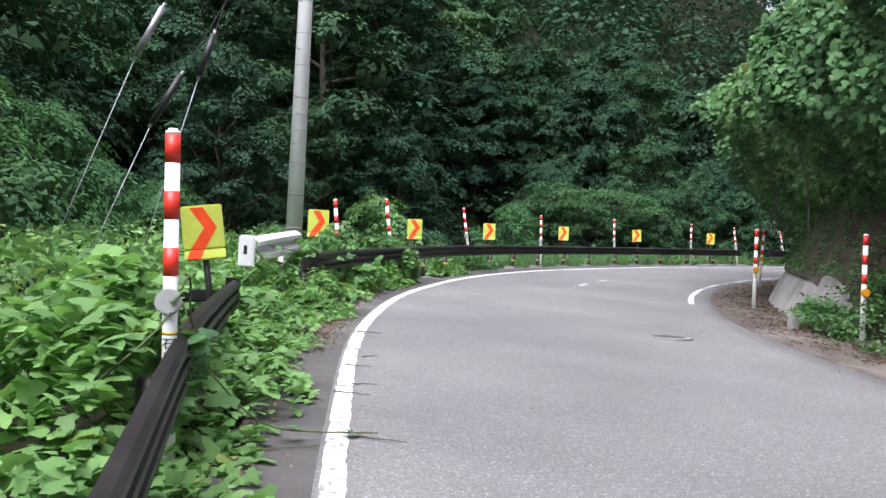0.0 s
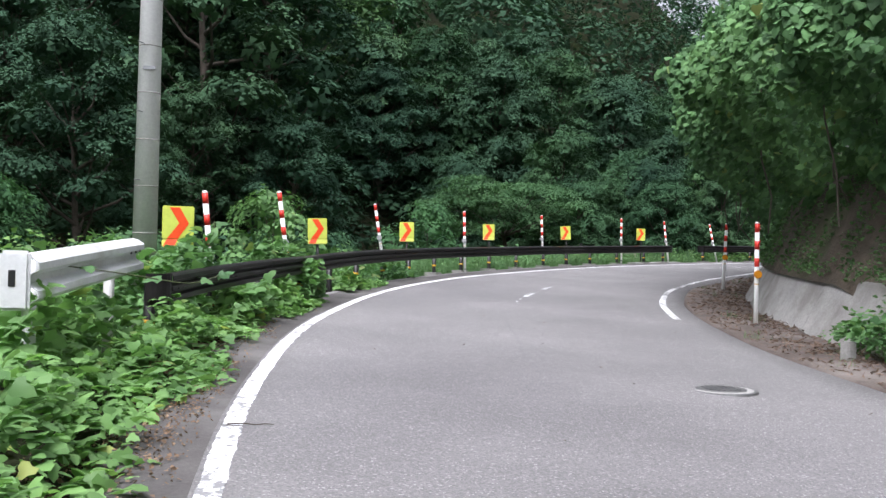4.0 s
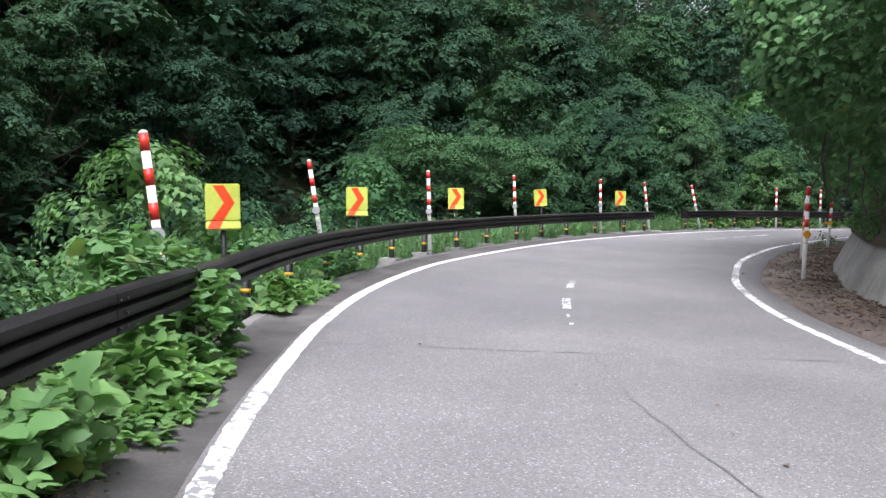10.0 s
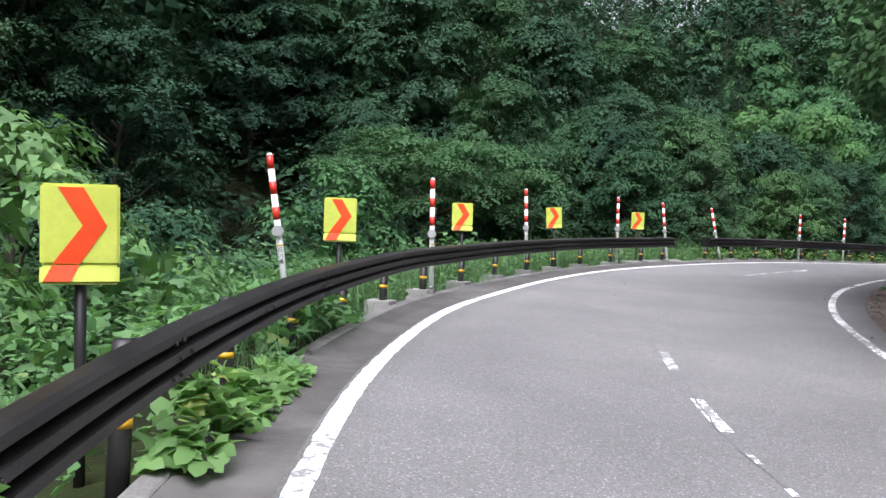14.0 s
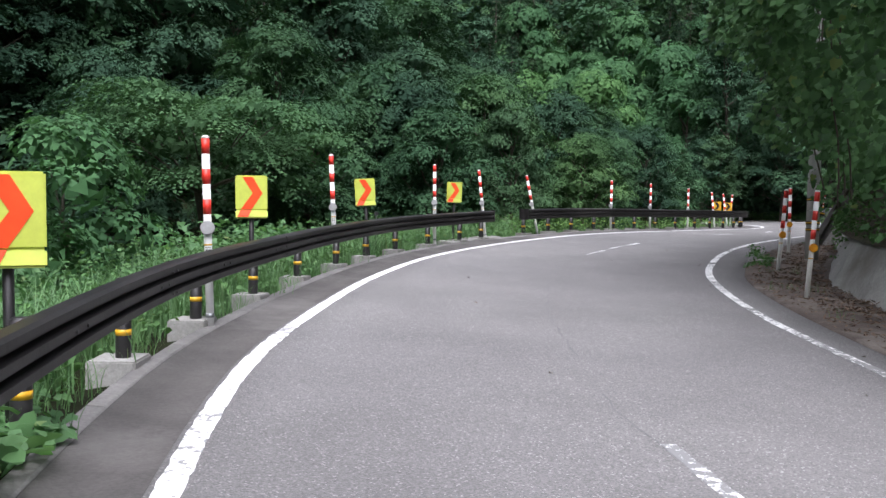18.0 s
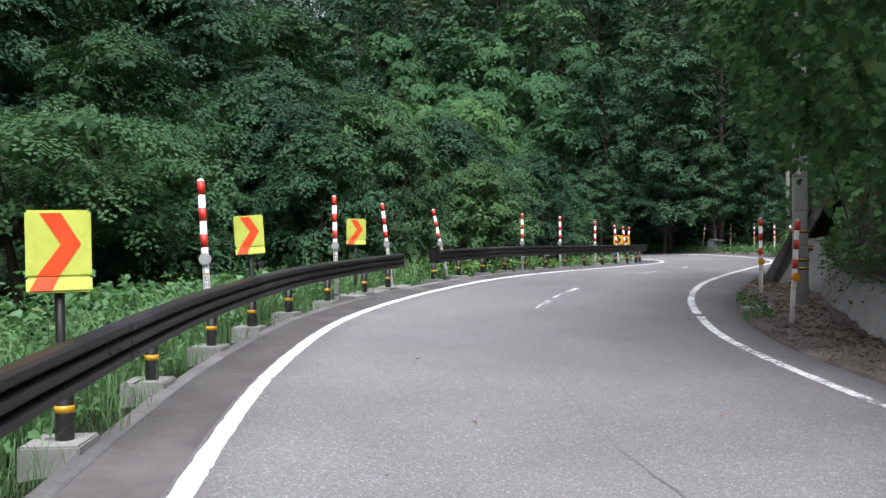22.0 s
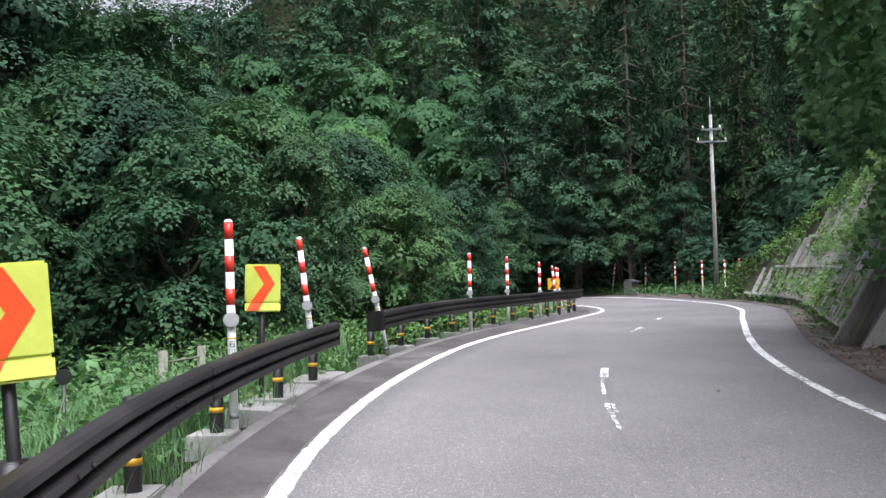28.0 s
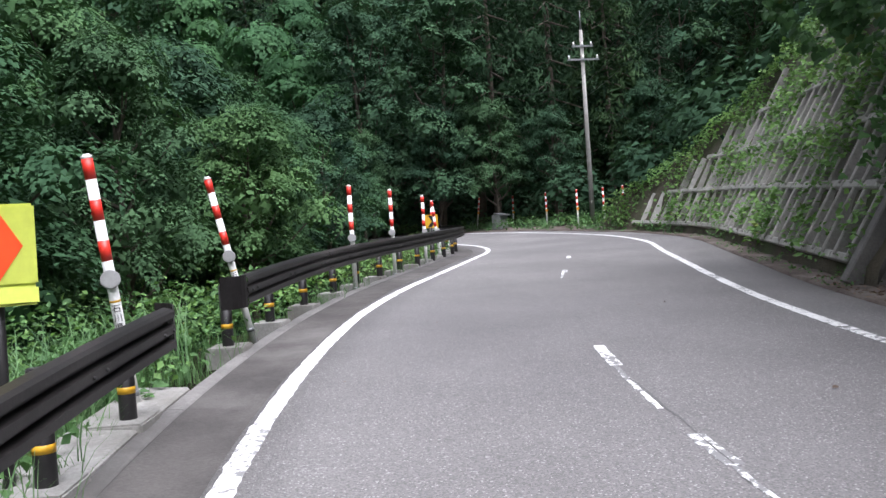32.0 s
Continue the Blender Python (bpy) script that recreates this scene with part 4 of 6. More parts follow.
# marker stone, drain cover, fence stubs, far box and small signs
st = bmesh.new()
block(st, 0.14, 0.14, 0.3, (0, 0, 0.1), 0.012)
tagged(part("marker_stone", st, CONCRETE, at=Matrix.Translation(road_at(24.7, 6.85)) @ pose(0, 0, 0, 0, 0, 20)), "short square concrete marker stone on the shoulder", "marker stone")
dr = thing("drain_cover", Matrix.Translation(road_at(53.6, 6.35, 0.02)) @ pose(0, 0, 0, 0, 0, heading(53.6)), "grey concrete drain cover in the shoulder", "drain cover")
for k in range(3):
    part("slab", simple_mesh("slab", block(bmesh.new(), 0.55, 0.4, 0.06, (0, 0.42 * k, 0), 0.008), CONCRETE), None, dr)
OLD_WOOD = surface("grey_weathered_wood", (0.13, 0.12, 0.1), (0.26, 0.24, 0.21), 4, 30, 0.9, relief=0.5, local=True)
fence = thing("wooden_fence", Matrix.Translation(road_at(53.6, -2.3, -0.6)), "two weathered fence posts joined by thin rails in the weeds", "fence")
for k, x in enumerate((0.0, 0.75)):
    part("post", simple_mesh("fence_post", tube(bmesh.new(), 0.055, 0.05, -0.4, 1.15, 12, 0.008), OLD_WOOD), None, fence, at=pose(x, 0.55 * x, 0))
for z in (1.02, 0.85):
    part("rail", bar((0, 0, z), (0.75, 0.41, z), 0.012), OLD_WOOD, fence)
box = thing("roadside_cabinet", Matrix.Translation(road_at(89.6, 7.4)), "small grey slatted box at the far bend", "cabinet")
b = bmesh.new()
block(b, 0.8, 0.5, 0.75, (0, 0, 0.38), 0.03)
part("body", b, STEEL, box)
b = bmesh.new()
block(b, 0.86, 0.56, 0.05, (0, 0, 0.78), 0.015, pose(0, 0, 0, 12))
part("lid", b, STEEL, box)
for s, d in ((75.2, -1.3), (78.6, -1.2)):
    t = thing("small_chevron_sign", Matrix.Translation(road_at(s, d)) @ pose(0, 0, 0, 0, 0, heading(50)), "small yellow sign with a dark arrow at the far rail", "road sign", "small far signs")
    part("post", tube(bmesh.new(), 0.025, 0.025, -0.4, 0.9, 10), POST, t)
    b = bmesh.new()
    block(b, 0.4, 0.02, 0.4, (0, -0.03, 1.0), 0.01)
    p = part("plate", b, YELLOW, t)
    part("arrow", chevron(bmesh.new(), 0.36, 0.34, 0.83, -0.041), BLACK, p, "dark arrow")


# ---- concrete crib frame on the cut slope ----
def crib_slope():
    t = thing("slope_crib_frame", Matrix.Translation(road_at(61, 6.7)), "concrete grid frame holding a weedy cut slope", "slope frame")
    inv = t.matrix_basis.inverted()
    lean = 0.43

    def on(s, u, out=0.0):
        """A place u metres up the slope at s."""
        return road_at(s, 6.55 + u * lean - out * 0.9, 0.05 + u * 0.9 + out * lean)

    def beam(a, b, w, out_a, out_b):
        bm = bmesh.new()
        up = (on(70, 1) - on(70, 0)).normalized()
        along = (b - a).normalized()
        nrm = along.cross(up if abs(along.dot(up)) < 0.7 else (road_at(71, 6) - road_at(70, 6)).normalized()).normalized()
        if nrm.dot(on(70, 0, 1) - on(70, 0)) < 0:
            nrm.negate()
        side = along.cross(nrm).normalized()
        vs = []
        for p, o in ((a, out_a), (b, out_b)):
            for x, y in ((-w / 2, -0.25), (w / 2, -0.25), (w / 2 * 0.85, o), (-w / 2 * 0.85, o)):
                vs.append(bm.verts.new(p + side * x + nrm * y))
        for i in range(4):
            j = (i + 1) % 4
            bm.faces.new((vs[i], vs[j], vs[4 + j], vs[4 + i]))
        bm.faces.new(vs[3::-1])
        bm.faces.new(vs[4:])
        bmesh.ops.bevel(bm, geom=bm.edges[:], offset=0.02, segments=1, affect="EDGES")
        return bm

    rr = random.Random(8)
    for row in range(10):
        u = 0.25 + 1.12 * row
        lo, hi = 61.6 + 0.1 * row, float(np.interp(u + 1.0, [0.6, 1.9, 4.2, 6.6, 9.8, 11.5], [81.0, 79, 75, 70, 64, 61.7]))
        for s in np.arange(lo, hi - 0.5, 0.86):
            e = min(s + 0.84, hi)
            if row > 3 and rr.random() < 0.15:
                continue
            part("cross_beam", beam(on(s, u), on(e, u), 0.15, 0.13, 0.13), CRIB, t, at=inv)
        for k, s in enumerate(np.arange(lo, hi - 0.6, 0.62)):
            if row > 2 and rr.random() < 0.12:
                continue
            part("rib", beam(on(s, u), on(s - 0.03 + rr.uniform(-0.04, 0.04), u + 1.12), 0.09, 0.17, 0.12), CRIB, t, at=inv)
    part("end_pillar", beam(on(61.1, -0.1), on(61.05, 1.75), 0.28, 0.24, 0.12), KERB, t, at=inv)
    return on


crib_on = crib_slope()
# closing face at the near end of the framed slope
END = [(6.66, -0.3), (6.68, 0.02), (7.3, 1.08), (7.75, 1.12), (7.75, -0.3)]
v = np.concatenate([road(np.full(5, s), np.array([p[0] for p in END]), np.array([p[1] for p in END])) for s in (60.55, 60.88)])
f = [(4, 3, 2, 1, 0), (5, 6, 7, 8, 9)] + [(i, (i + 1) % 5, 5 + (i + 1) % 5, 5 + i) for i in range(5)]
part("end_face", mesh_of("end_face", v, f), WALL, wall, "stained concrete end face")
END = [(7.7, 0.3), (7.72, 1.0), (8.5, 2.4), (10.6, 4.2), (10.6, 0.3)]
v_end = np.concatenate([road(np.full(5, s), np.array([p[0] for p in END]), np.array([p[1] for p in END])) for s in (60.3, 60.9)])
f_end = list(f)
v = []
S_SL = np.arange(60.6, 82, 0.5)
U_SL = np.arange(-0.3, 12.5, 0.5)
for s in S_SL:
    for u in U_SL:
        u = min(u, float(slope_top(s)) + 0.4)
        q = crib_on(s, u, 0.05 * math.sin(3.1 * s + 2.3 * u) + 0.04 * math.sin(5.7 * u))
        v.append(q)
nu = len(U_SL)
f = [(i * nu + j, (i + 1) * nu + j, (i + 1) * nu + j + 1, i * nu + j + 1) for i in range(len(S_SL) - 1) for j in range(nu - 1)]
SLOPE_EARTH = surface("slope_earth", (0.05, 0.045, 0.03), (0.11, 0.095, 0.065), 1.2, 16, 0.95, relief=0.6, depth=0.04, stain=(0.05, 0.075, 0.025))
tagged(part("ground_cut_slope", mesh_of("cut_slope", v, f, True), SLOPE_EARTH), "steep earth slope behind the concrete frame", "slope", kind="structure")
tagged(part("ground_slope_end", mesh_of("slope_end", v_end, f_end), SLOPE_EARTH), "bare earth at the near end of the framed slope", "slope", kind="structure")


# ---- trees ----
def limb_mesh(paths, seg=6):
    """Tapered limbs, each a list of (place, radius)."""
    vs, ts, o = [], [], 0
    for path in paths:
        pts = np.array([p for p, _ in path], float)
        rad = np.array([q for _, q in path], float)
        tan = unit(np.gradient(pts, axis=0))
        e1 = unit(np.cross(tan, (0.31, 0.17, 0.93 if abs(tan[0, 2]) < 0.9 else 0.1)))
        e2 = np.cross(tan, e1)
        a = np.arange(seg) / seg * 2 * np.pi
        ring = pts[:, None] + rad[:, None, None] * (np.cos(a)[None, :, None] * e1[:, None] + np.sin(a)[None, :, None] * e2[:, None])
        n = len(pts)
        i = np.arange(n * seg).reshape(n, seg)
        j = np.roll(i, -1, 1)
        q = np.stack([i[:-1], j[:-1], j[1:], i[1:]], -1).reshape(-1, 4)
        vs.append(ring.reshape(-1, 3))
        ts.append(np.concatenate([q[:, [0, 1, 2]], q[:, [0, 2, 3]]]) + o)
        o += n * seg
    me = soup("trunk", np.concatenate(vs), np.concatenate(ts))
    me.polygons.foreach_set("use_smooth", np.ones(len(me.polygons), bool))
    me.materials.append(BARK)
    return me


def spray_crown(rs, balls, sprays, per, reach, size, shape=LEAF, flat=0.5, low=-0.05, core=0.45):
    """A crown of domed leafy sprays over uneven lumps, with larger leaves added inside them to block light."""
    pos, nor, alo, siz, lit = [], [], [], [], []
    vol = np.array([b[3] * b[4] for b in balls])
    for (cx, cy, cz, rx, ry, rz), n in zip(balls, np.maximum(3, sprays * vol / vol.sum()).astype(int)):
        d = unit(rs.normal(size=(n * 4, 3)))
        d = d[d[:, 2] > low][:n]
        n = len(d)
        c = np.array((cx, cy, cz)) + d * (rx, ry, rz) * rs.uniform(0.84, 1.06, (n, 1))
        nm = unit(d * (1 - flat) + np.array((0, 0, 1.0)) * flat + rs.normal(size=(n, 3)) * 0.12)
        out = unit(d * (1, 1, 0.15) + rs.normal(size=(n, 3)) * 0.25)
        out = unit(out - (out * nm).sum(-1, keepdims=True) * nm)
        side = np.cross(nm, out)
        u = rs.uniform(-0.8, 1.0, (n, per, 1)) * reach
        w = rs.uniform(-1, 1, (n, per, 1)) * reach * 0.7 * (1.05 - np.abs(u) / reach * 0.6)
        p = c[:, None] + out[:, None] * u + side[:, None] * w + nm[:, None] * rs.normal(size=(n, per, 1)) * 0.04
        p[..., 2] -= (u[..., 0] ** 2 + w[..., 0] ** 2) * 0.55 / reach
        a = out[:, None] * 0.7 + side[:, None] * np.sign(w) * 0.6 + rs.normal(size=(n, per, 3)) * 0.35 - np.array((0, 0, 0.3))
        m = nm[:, None] + (out[:, None] * u + side[:, None] * w) / reach * 0.6 + rs.normal(size=(n, per, 3)) * 0.13
        pos.append(p.reshape(-1, 3))
        alo.append(a.reshape(-1, 3))
        nor.append(m.reshape(-1, 3))
        lit.append((unit(m) * 0.45 + unit(nm)[:, None] * 0.35 + d[:, None] * 0.5).reshape(-1, 3))
        siz.append(size * rs.uniform(0.65, 1.25, n * per))
        # Oversized inner leaves, added so that less light passes through the crown.
        k = int(n * per * core * 0.22)
        e = unit(rs.normal(size=(k, 3)))
        pos.append(np.array((cx, cy, cz)) + e * (rx, ry, rz) * rs.uniform(0.3, 0.66, (k, 1)))
        nor.append(e + rs.normal(size=(k, 3)) * 0.3)
        lit.append(e)
        alo.append(rs.normal(size=(k, 3)))
        siz.append(size * rs.uniform(1.6, 2.6, k))
    return leaves("crown", np.concatenate(pos), np.concatenate(nor), np.concatenate(alo), np.concatenate(siz), shape, np.concatenate(lit))


def tree(name, seed, height, spread, material, label, sprays, per=24, reach=0.55, size=0.19, n_balls=9, shape=OVAL, flat=0.55, stem=0.14, base=0.3, category="tree"):
    rs = np.random.RandomState(seed)
    t = thing(name, Matrix(), label, category, "trees on the slopes")
    top = height * 0.82
    balls, limbs = [], []
    lean = rs.normal(size=2) * 0.04 * height
    trunk = [((lean[0] * k, lean[1] * k, top * k - 0.6 * (k == 0)), stem * (1 - 0.75 * k)) for k in np.linspace(0, 1, 7)]
    limbs.append(trunk)
    for k in range(n_balls):
        f = (k + 0.5) / n_balls
        z = height * (base + (0.9 - base) * f)
        a = k * 2.4 + rs.uniform(-0.4, 0.4)
        wide = math.sin(math.pi * min(1, 0.28 + 0.66 * f)) ** 0.8
        r = spread * wide * rs.uniform(0.35, 0.72)
        c = (math.cos(a) * r + lean[0] * f, math.sin(a) * r + lean[1] * f, z)
        b = spread * rs.uniform(0.27, 0.4) * (0.75 + 0.5 * wide) * (11 / max(n_balls, 11)) ** 0.3
        balls.append((*c, b, b, b * rs.uniform(0.55, 0.8)))
        z0 = z - spread * 0.35
        limbs.append([((lean[0] * f * 0.8, lean[1] * f * 0.8, max(0.3, z0 - 0.3)), stem * 0.42), ((c[0] * 0.5, c[1] * 0.5, z0 + 0.2), stem * 0.28), (c, stem * 0.1)])
    balls.append((lean[0], lean[1], height * 0.86, spread * 0.42, spread * 0.42, height * 0.13))
    part("trunk", limb_mesh(limbs), None, t)
    crown = spray_crown(rs, balls, sprays, per, reach, size, shape, flat)
    part("crown", crown, material, t)
    return t


def cedar(name, seed, height, material, label, sprays, size):
    rs = np.random.RandomState(seed)
    t = thing(name, Matrix(), label, "tree", "trees on the slopes")
    trunk = [((0.05 * math.sin(3 * k), 0.05 * math.cos(2 * k), height * k - 0.6 * (k == 0)), 0.2 * (1 - 0.9 * k)) for k in np.linspace(0, 1, 9)]
    limbs, balls = [trunk], []
    for k in range(16):
        f = 0.22 + 0.76 * k / 15
        z = height * f
        r = height * 0.17 * (1.05 - f) ** 0.75
        for q in range(3):
            a = k * 1.1 + q * 2.1 + rs.uniform(-0.3, 0.3)
            c = (math.cos(a) * r * 0.75, math.sin(a) * r * 0.75, z - r * 0.3)
            balls.append((*c, r * 0.55 + 0.12, r * 0.55 + 0.12, r * 0.5 + 0.25))
            limbs.append([((0, 0, z), 0.05), (c, 0.02)])
    part("trunk", limb_mesh(limbs, 6), None, t)
    part("crown", spray_crown(rs, balls, sprays, 24, 0.45, size, SLIM, 0.3, -0.7, 0.5), material, t)
    return t


BROAD_NEAR = [tree("broadleaf_tree", 11 + k, h, w, m, "leafy broadleaf tree with layered green foliage on the slope", 330, 62, 0.5, 0.105, 20, TRI, 0.72) for k, (h, w, m) in enumerate([(8.0, 3.4, OAK_LEAF), (7.0, 3.1, OAK_LEAF), (9.0, 3.2, SHADED_DARK_LEAF), (6.4, 3.2, BRIGHT_LEAF)])]
BROAD_MID = [tree("hillside_tree", 21 + k, h, w, m, "broadleaf tree with domed dark green foliage on the hillside", 210, 50, 0.6, 0.15, 17, TRI, 0.7) for k, (h, w, m) in enumerate([(8.5, 3.5, OAK_LEAF), (9.5, 3.4, SHADED_DARK_LEAF)])]
BROAD_FAR = [tree("woodland_tree", 31 + k, h, w, m, "dense dark green woodland tree on the hillside", 120, 42, 0.75, 0.22, 13, TRI, 0.66) for k, (h, w, m) in enumerate([(10.5, 4.2, SHADED_DARK_LEAF), (9.5, 4.0, OAK_LEAF), (11.5, 4.0, SHADED_DARK_LEAF)])]
GREAT_LEAF = leaf_material("deep_broadleaf_green", (0.026, 0.062, 0.034), (0.066, 0.134, 0.06), None, 0.7, 0.15, 0.5, 0.09, 0.06)
GREAT = [tree("great_tree", 41 + k, h, w, m, "large spreading broadleaf tree with deep layered foliage", 620, 62, 0.68, 0.145, 30, TRI, 0.72, 0.22, 0.16) for k, (h, w, m) in enumerate([(12.5, 5.6, GREAT_LEAF), (11.5, 5.2, SHADED_DARK_LEAF)])]
# Tall crowns, added in the side valley to shade the slope below them.
CANOPY = [tree("canopy_tree", 46 + k, h, w, SHADED_DARK_LEAF, "tall evergreen forest tree with a high crown coloured dark as in shade", 300, 44, 0.75, 0.2, 18, TRI, 0.7, 0.24, 0.16) for k, (h, w) in enumerate([(15.0, 5.2), (17.0, 5.0)])]
DRAPED = [tree("vine_covered_tree", 57 + k, h, w, DRAPE_LEAF, "tree wholly draped in bright green kudzu vines", 330, 46, 0.55, 0.17, 14, TRI, 0.3, 0.16, 0.12) for k, (h, w) in enumerate([(9.5, 3.6), (8.0, 3.8)])]
CEDARS = [cedar("cedar_tree", 51 + k, h, CEDAR_LEAF, "tall narrow dark cedar on the hillside", 260, 0.24) for k, h in enumerate((13.0, 16.0))]
SHRUBS = [tree("shrub", 61 + k, h, w, m, "rounded leafy shrub growing below the road", 130, 34, 0.28, 0.085, 9, TRI, 0.5, 0.04, 0.1, "shrub") for k, (h, w, m, sh) in enumerate([(2.4, 1.5, WEED_LEAF, LEAF), (2.8, 1.6, BRIGHT_LEAF, LEAF), (2.2, 1.5, OAK_LEAF, LEAF)])]
USED = set()


def put(master, x, y, size, turn, sink=0.15, z=None):
    zz = float(ground_height(np.array([x]), np.array([y]))[0]) if z is None else z
    m = pose(x, y, zz - sink, 0, 0, turn)
    if master.name in USED:
        ob = copy_thing(master, m)
    else:
        USED.add(master.name)
        master.matrix_basis = m
        ob = master
    ob.scale = (size, size, size * (0.92 + 0.16 * ((x * 7.3 + y * 3.1) % 1)))
    return ob


rg = random.Random(21)


def plant(x0, x1, y0, y1, step, keep, masters, lo, hi, sink=0.2):
    for gx in np.arange(x0, x1, step):
        for gy in np.arange(y0, y1, step):
            x, y = gx + rg.uniform(-0.42, 0.42) * step, gy + rg.uniform(-0.42, 0.42) * step
            pick, size, turn = rg.random(), rg.uniform(lo, hi), rg.uniform(0, 360)
            s, d = (float(v[0]) for v in beside(x, y))
            if keep(x, y, s, d):
                put(masters[int(pick * len(masters))], x, y, size, turn, sink)


def in_view(x, y):
    return y > -6 + 0.25 * abs(x) and x < 78 and y < 112


def bearing(x, y, x0, y0):
    """Degrees to the right of +y in which a place is seen from another."""
    return math.degrees(math.atan2(x - x0, y - y0))


def shaded_valley(x, y):
    return bearing(x, y, 0.5, 8.0) < -4.0


# the evergreen side valley, its shade put into the leaf colour and tall crowns added
plant(-40, 20, -4, 90, 5.2, lambda x, y, s, d: -27 < d < -16.5 and s > 12 and in_view(x, y) and -22 < bearing(x, y, 0.5, 8.0) < -4, CANOPY, 0.85, 1.15)
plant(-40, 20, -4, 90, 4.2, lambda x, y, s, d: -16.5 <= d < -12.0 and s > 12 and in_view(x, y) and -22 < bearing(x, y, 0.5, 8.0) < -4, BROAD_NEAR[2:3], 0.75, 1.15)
plant(-40, 20, -4, 90, 5.4, lambda x, y, s, d: -27 < d < -12.5 and s > 6 and in_view(x, y) and bearing(x, y, 0.5, 8.0) <= -22, BROAD_MID, 0.85, 1.2)
plant(-40, 10, -4, 60, 4.6, lambda x, y, s, d: -12.5 < d < -8.5 and 10 < s < 20 and in_view(x, y), [BROAD_NEAR[0], BROAD_NEAR[3]], 0.85, 1.2)
plant(-40, 10, -4, 60, 4.6, lambda x, y, s, d: -12.5 < d < -9.0 and 20 <= s < 36 and in_view(x, y) and shaded_valley(x, y), BROAD_NEAR[2:3], 0.6, 0.8)
# the wooded hillside ahead, its large crowns in front
for az, far, k, size, turn in ((1.0, 42, 1, 0.82, 10), (5.5, 46, 0, 0.98, 80), (10.5, 45, 1, 1.0, 200), (14.5, 49, 0, 1.1, 300), (19.5, 48, 1, 1.02, 150), (24.0, 52, 0, 0.98, 40), (28.0, 55, 1, 0.86, 260), (8.0, 38, 1, 0.58, 120), (16.5, 42, 1, 0.55, 330), (23.0, 45, 0, 0.55, 20)):
    x, y = far * math.sin(radians(az)), 14.4 + far * math.cos(radians(az))
    put(GREAT[k], x, y, size, turn)
plant(-40, 60, 20, 90, 5.6, lambda x, y, s, d: -27 < d < -19 and in_view(x, y) and not shaded_valley(x, y) and s < 66, BROAD_MID[1:], 0.9, 1.2)
plant(-40, 60, -4, 90, 4.6, lambda x, y, s, d: -16.5 < d < -9.0 and in_view(x, y) and 59 < s < 68, [BROAD_NEAR[2], BROAD_NEAR[0]], 0.8, 1.1)
for sq, dq, k, size, turn in ((57.5, -10.5, 0, 0.72, 15), (61.0, -7.6, 1, 0.66, 100), (65.5, -8.2, 0, 0.7, 190), (70.5, -7.6, 1, 0.74, 280), (75.5, -7.8, 0, 0.68, 60), (80.5, -7.2, 1, 0.66, 140), (86.0, -7.5, 1, 0.56, 230), (73.0, -12.5, 0, 0.8, 320), (66.5, -13.5, 1, 0.85, 20)):
    q = road_at(sq, dq)
    put(GREAT[k], q.x, q.y, size, turn)


def sector(a0, a1, r0, r1, step, masters, lo, hi):
    """Trees over a sector of the hill beyond the far bend."""
    for r in np.arange(r0, r1, step):
        wide = math.degrees(step / r)
        for a in np.arange(a0, a1, wide):
            aa, rr = radians(a + rg.uniform(-0.4, 0.4) * wide), r + rg.uniform(-0.4, 0.4) * step
            put(masters[int(rg.random() * len(masters))], 5 + rr * math.sin(aa), 31 + rr * math.cos(aa), rg.uniform(lo, hi), rg.uniform(0, 360))


sector(36.0, 49.5, 58, 82, 5.6, DRAPED, 1.25, 1.7)
sector(28.0, 52.0, 84, 100, 7.0, BROAD_FAR, 1.1, 1.5)
sector(22.0, 36.0, 44, 64, 5.6, BROAD_MID[1:], 0.9, 1.25)
sector(49.5, 57.5, 54, 72, 5.6, CANOPY, 0.7, 0.9)
sector(57.0, 68.0, 54, 70, 4.4, CEDARS, 0.95, 1.3)
sector(49.0, 69.0, 50.5, 53, 2.6, [BROAD_NEAR[2], BROAD_NEAR[2], SHRUBS[2]], 0.5, 0.75)
plant(-60, 50, 0, 105, 7.0, lambda x, y, s, d: -48 < d <= -27 and in_view(x, y) and 8 < s < 94, BROAD_FAR, 0.85, 1.2)
plant(8, 84, 8, 110, 7.0, lambda x, y, s, d: 13.0 < d < 19 and 16 < s < 62 and in_view(x, y), BROAD_FAR, 0.8, 1.1)
plant(30, 96, 34, 118, 5.8, lambda x, y, s, d: (14.0 if s > 80 else 16.5) < d < 40 and s >= 62 and in_view(x, y), CEDARS + BROAD_FAR[:1], 0.75, 1.05)


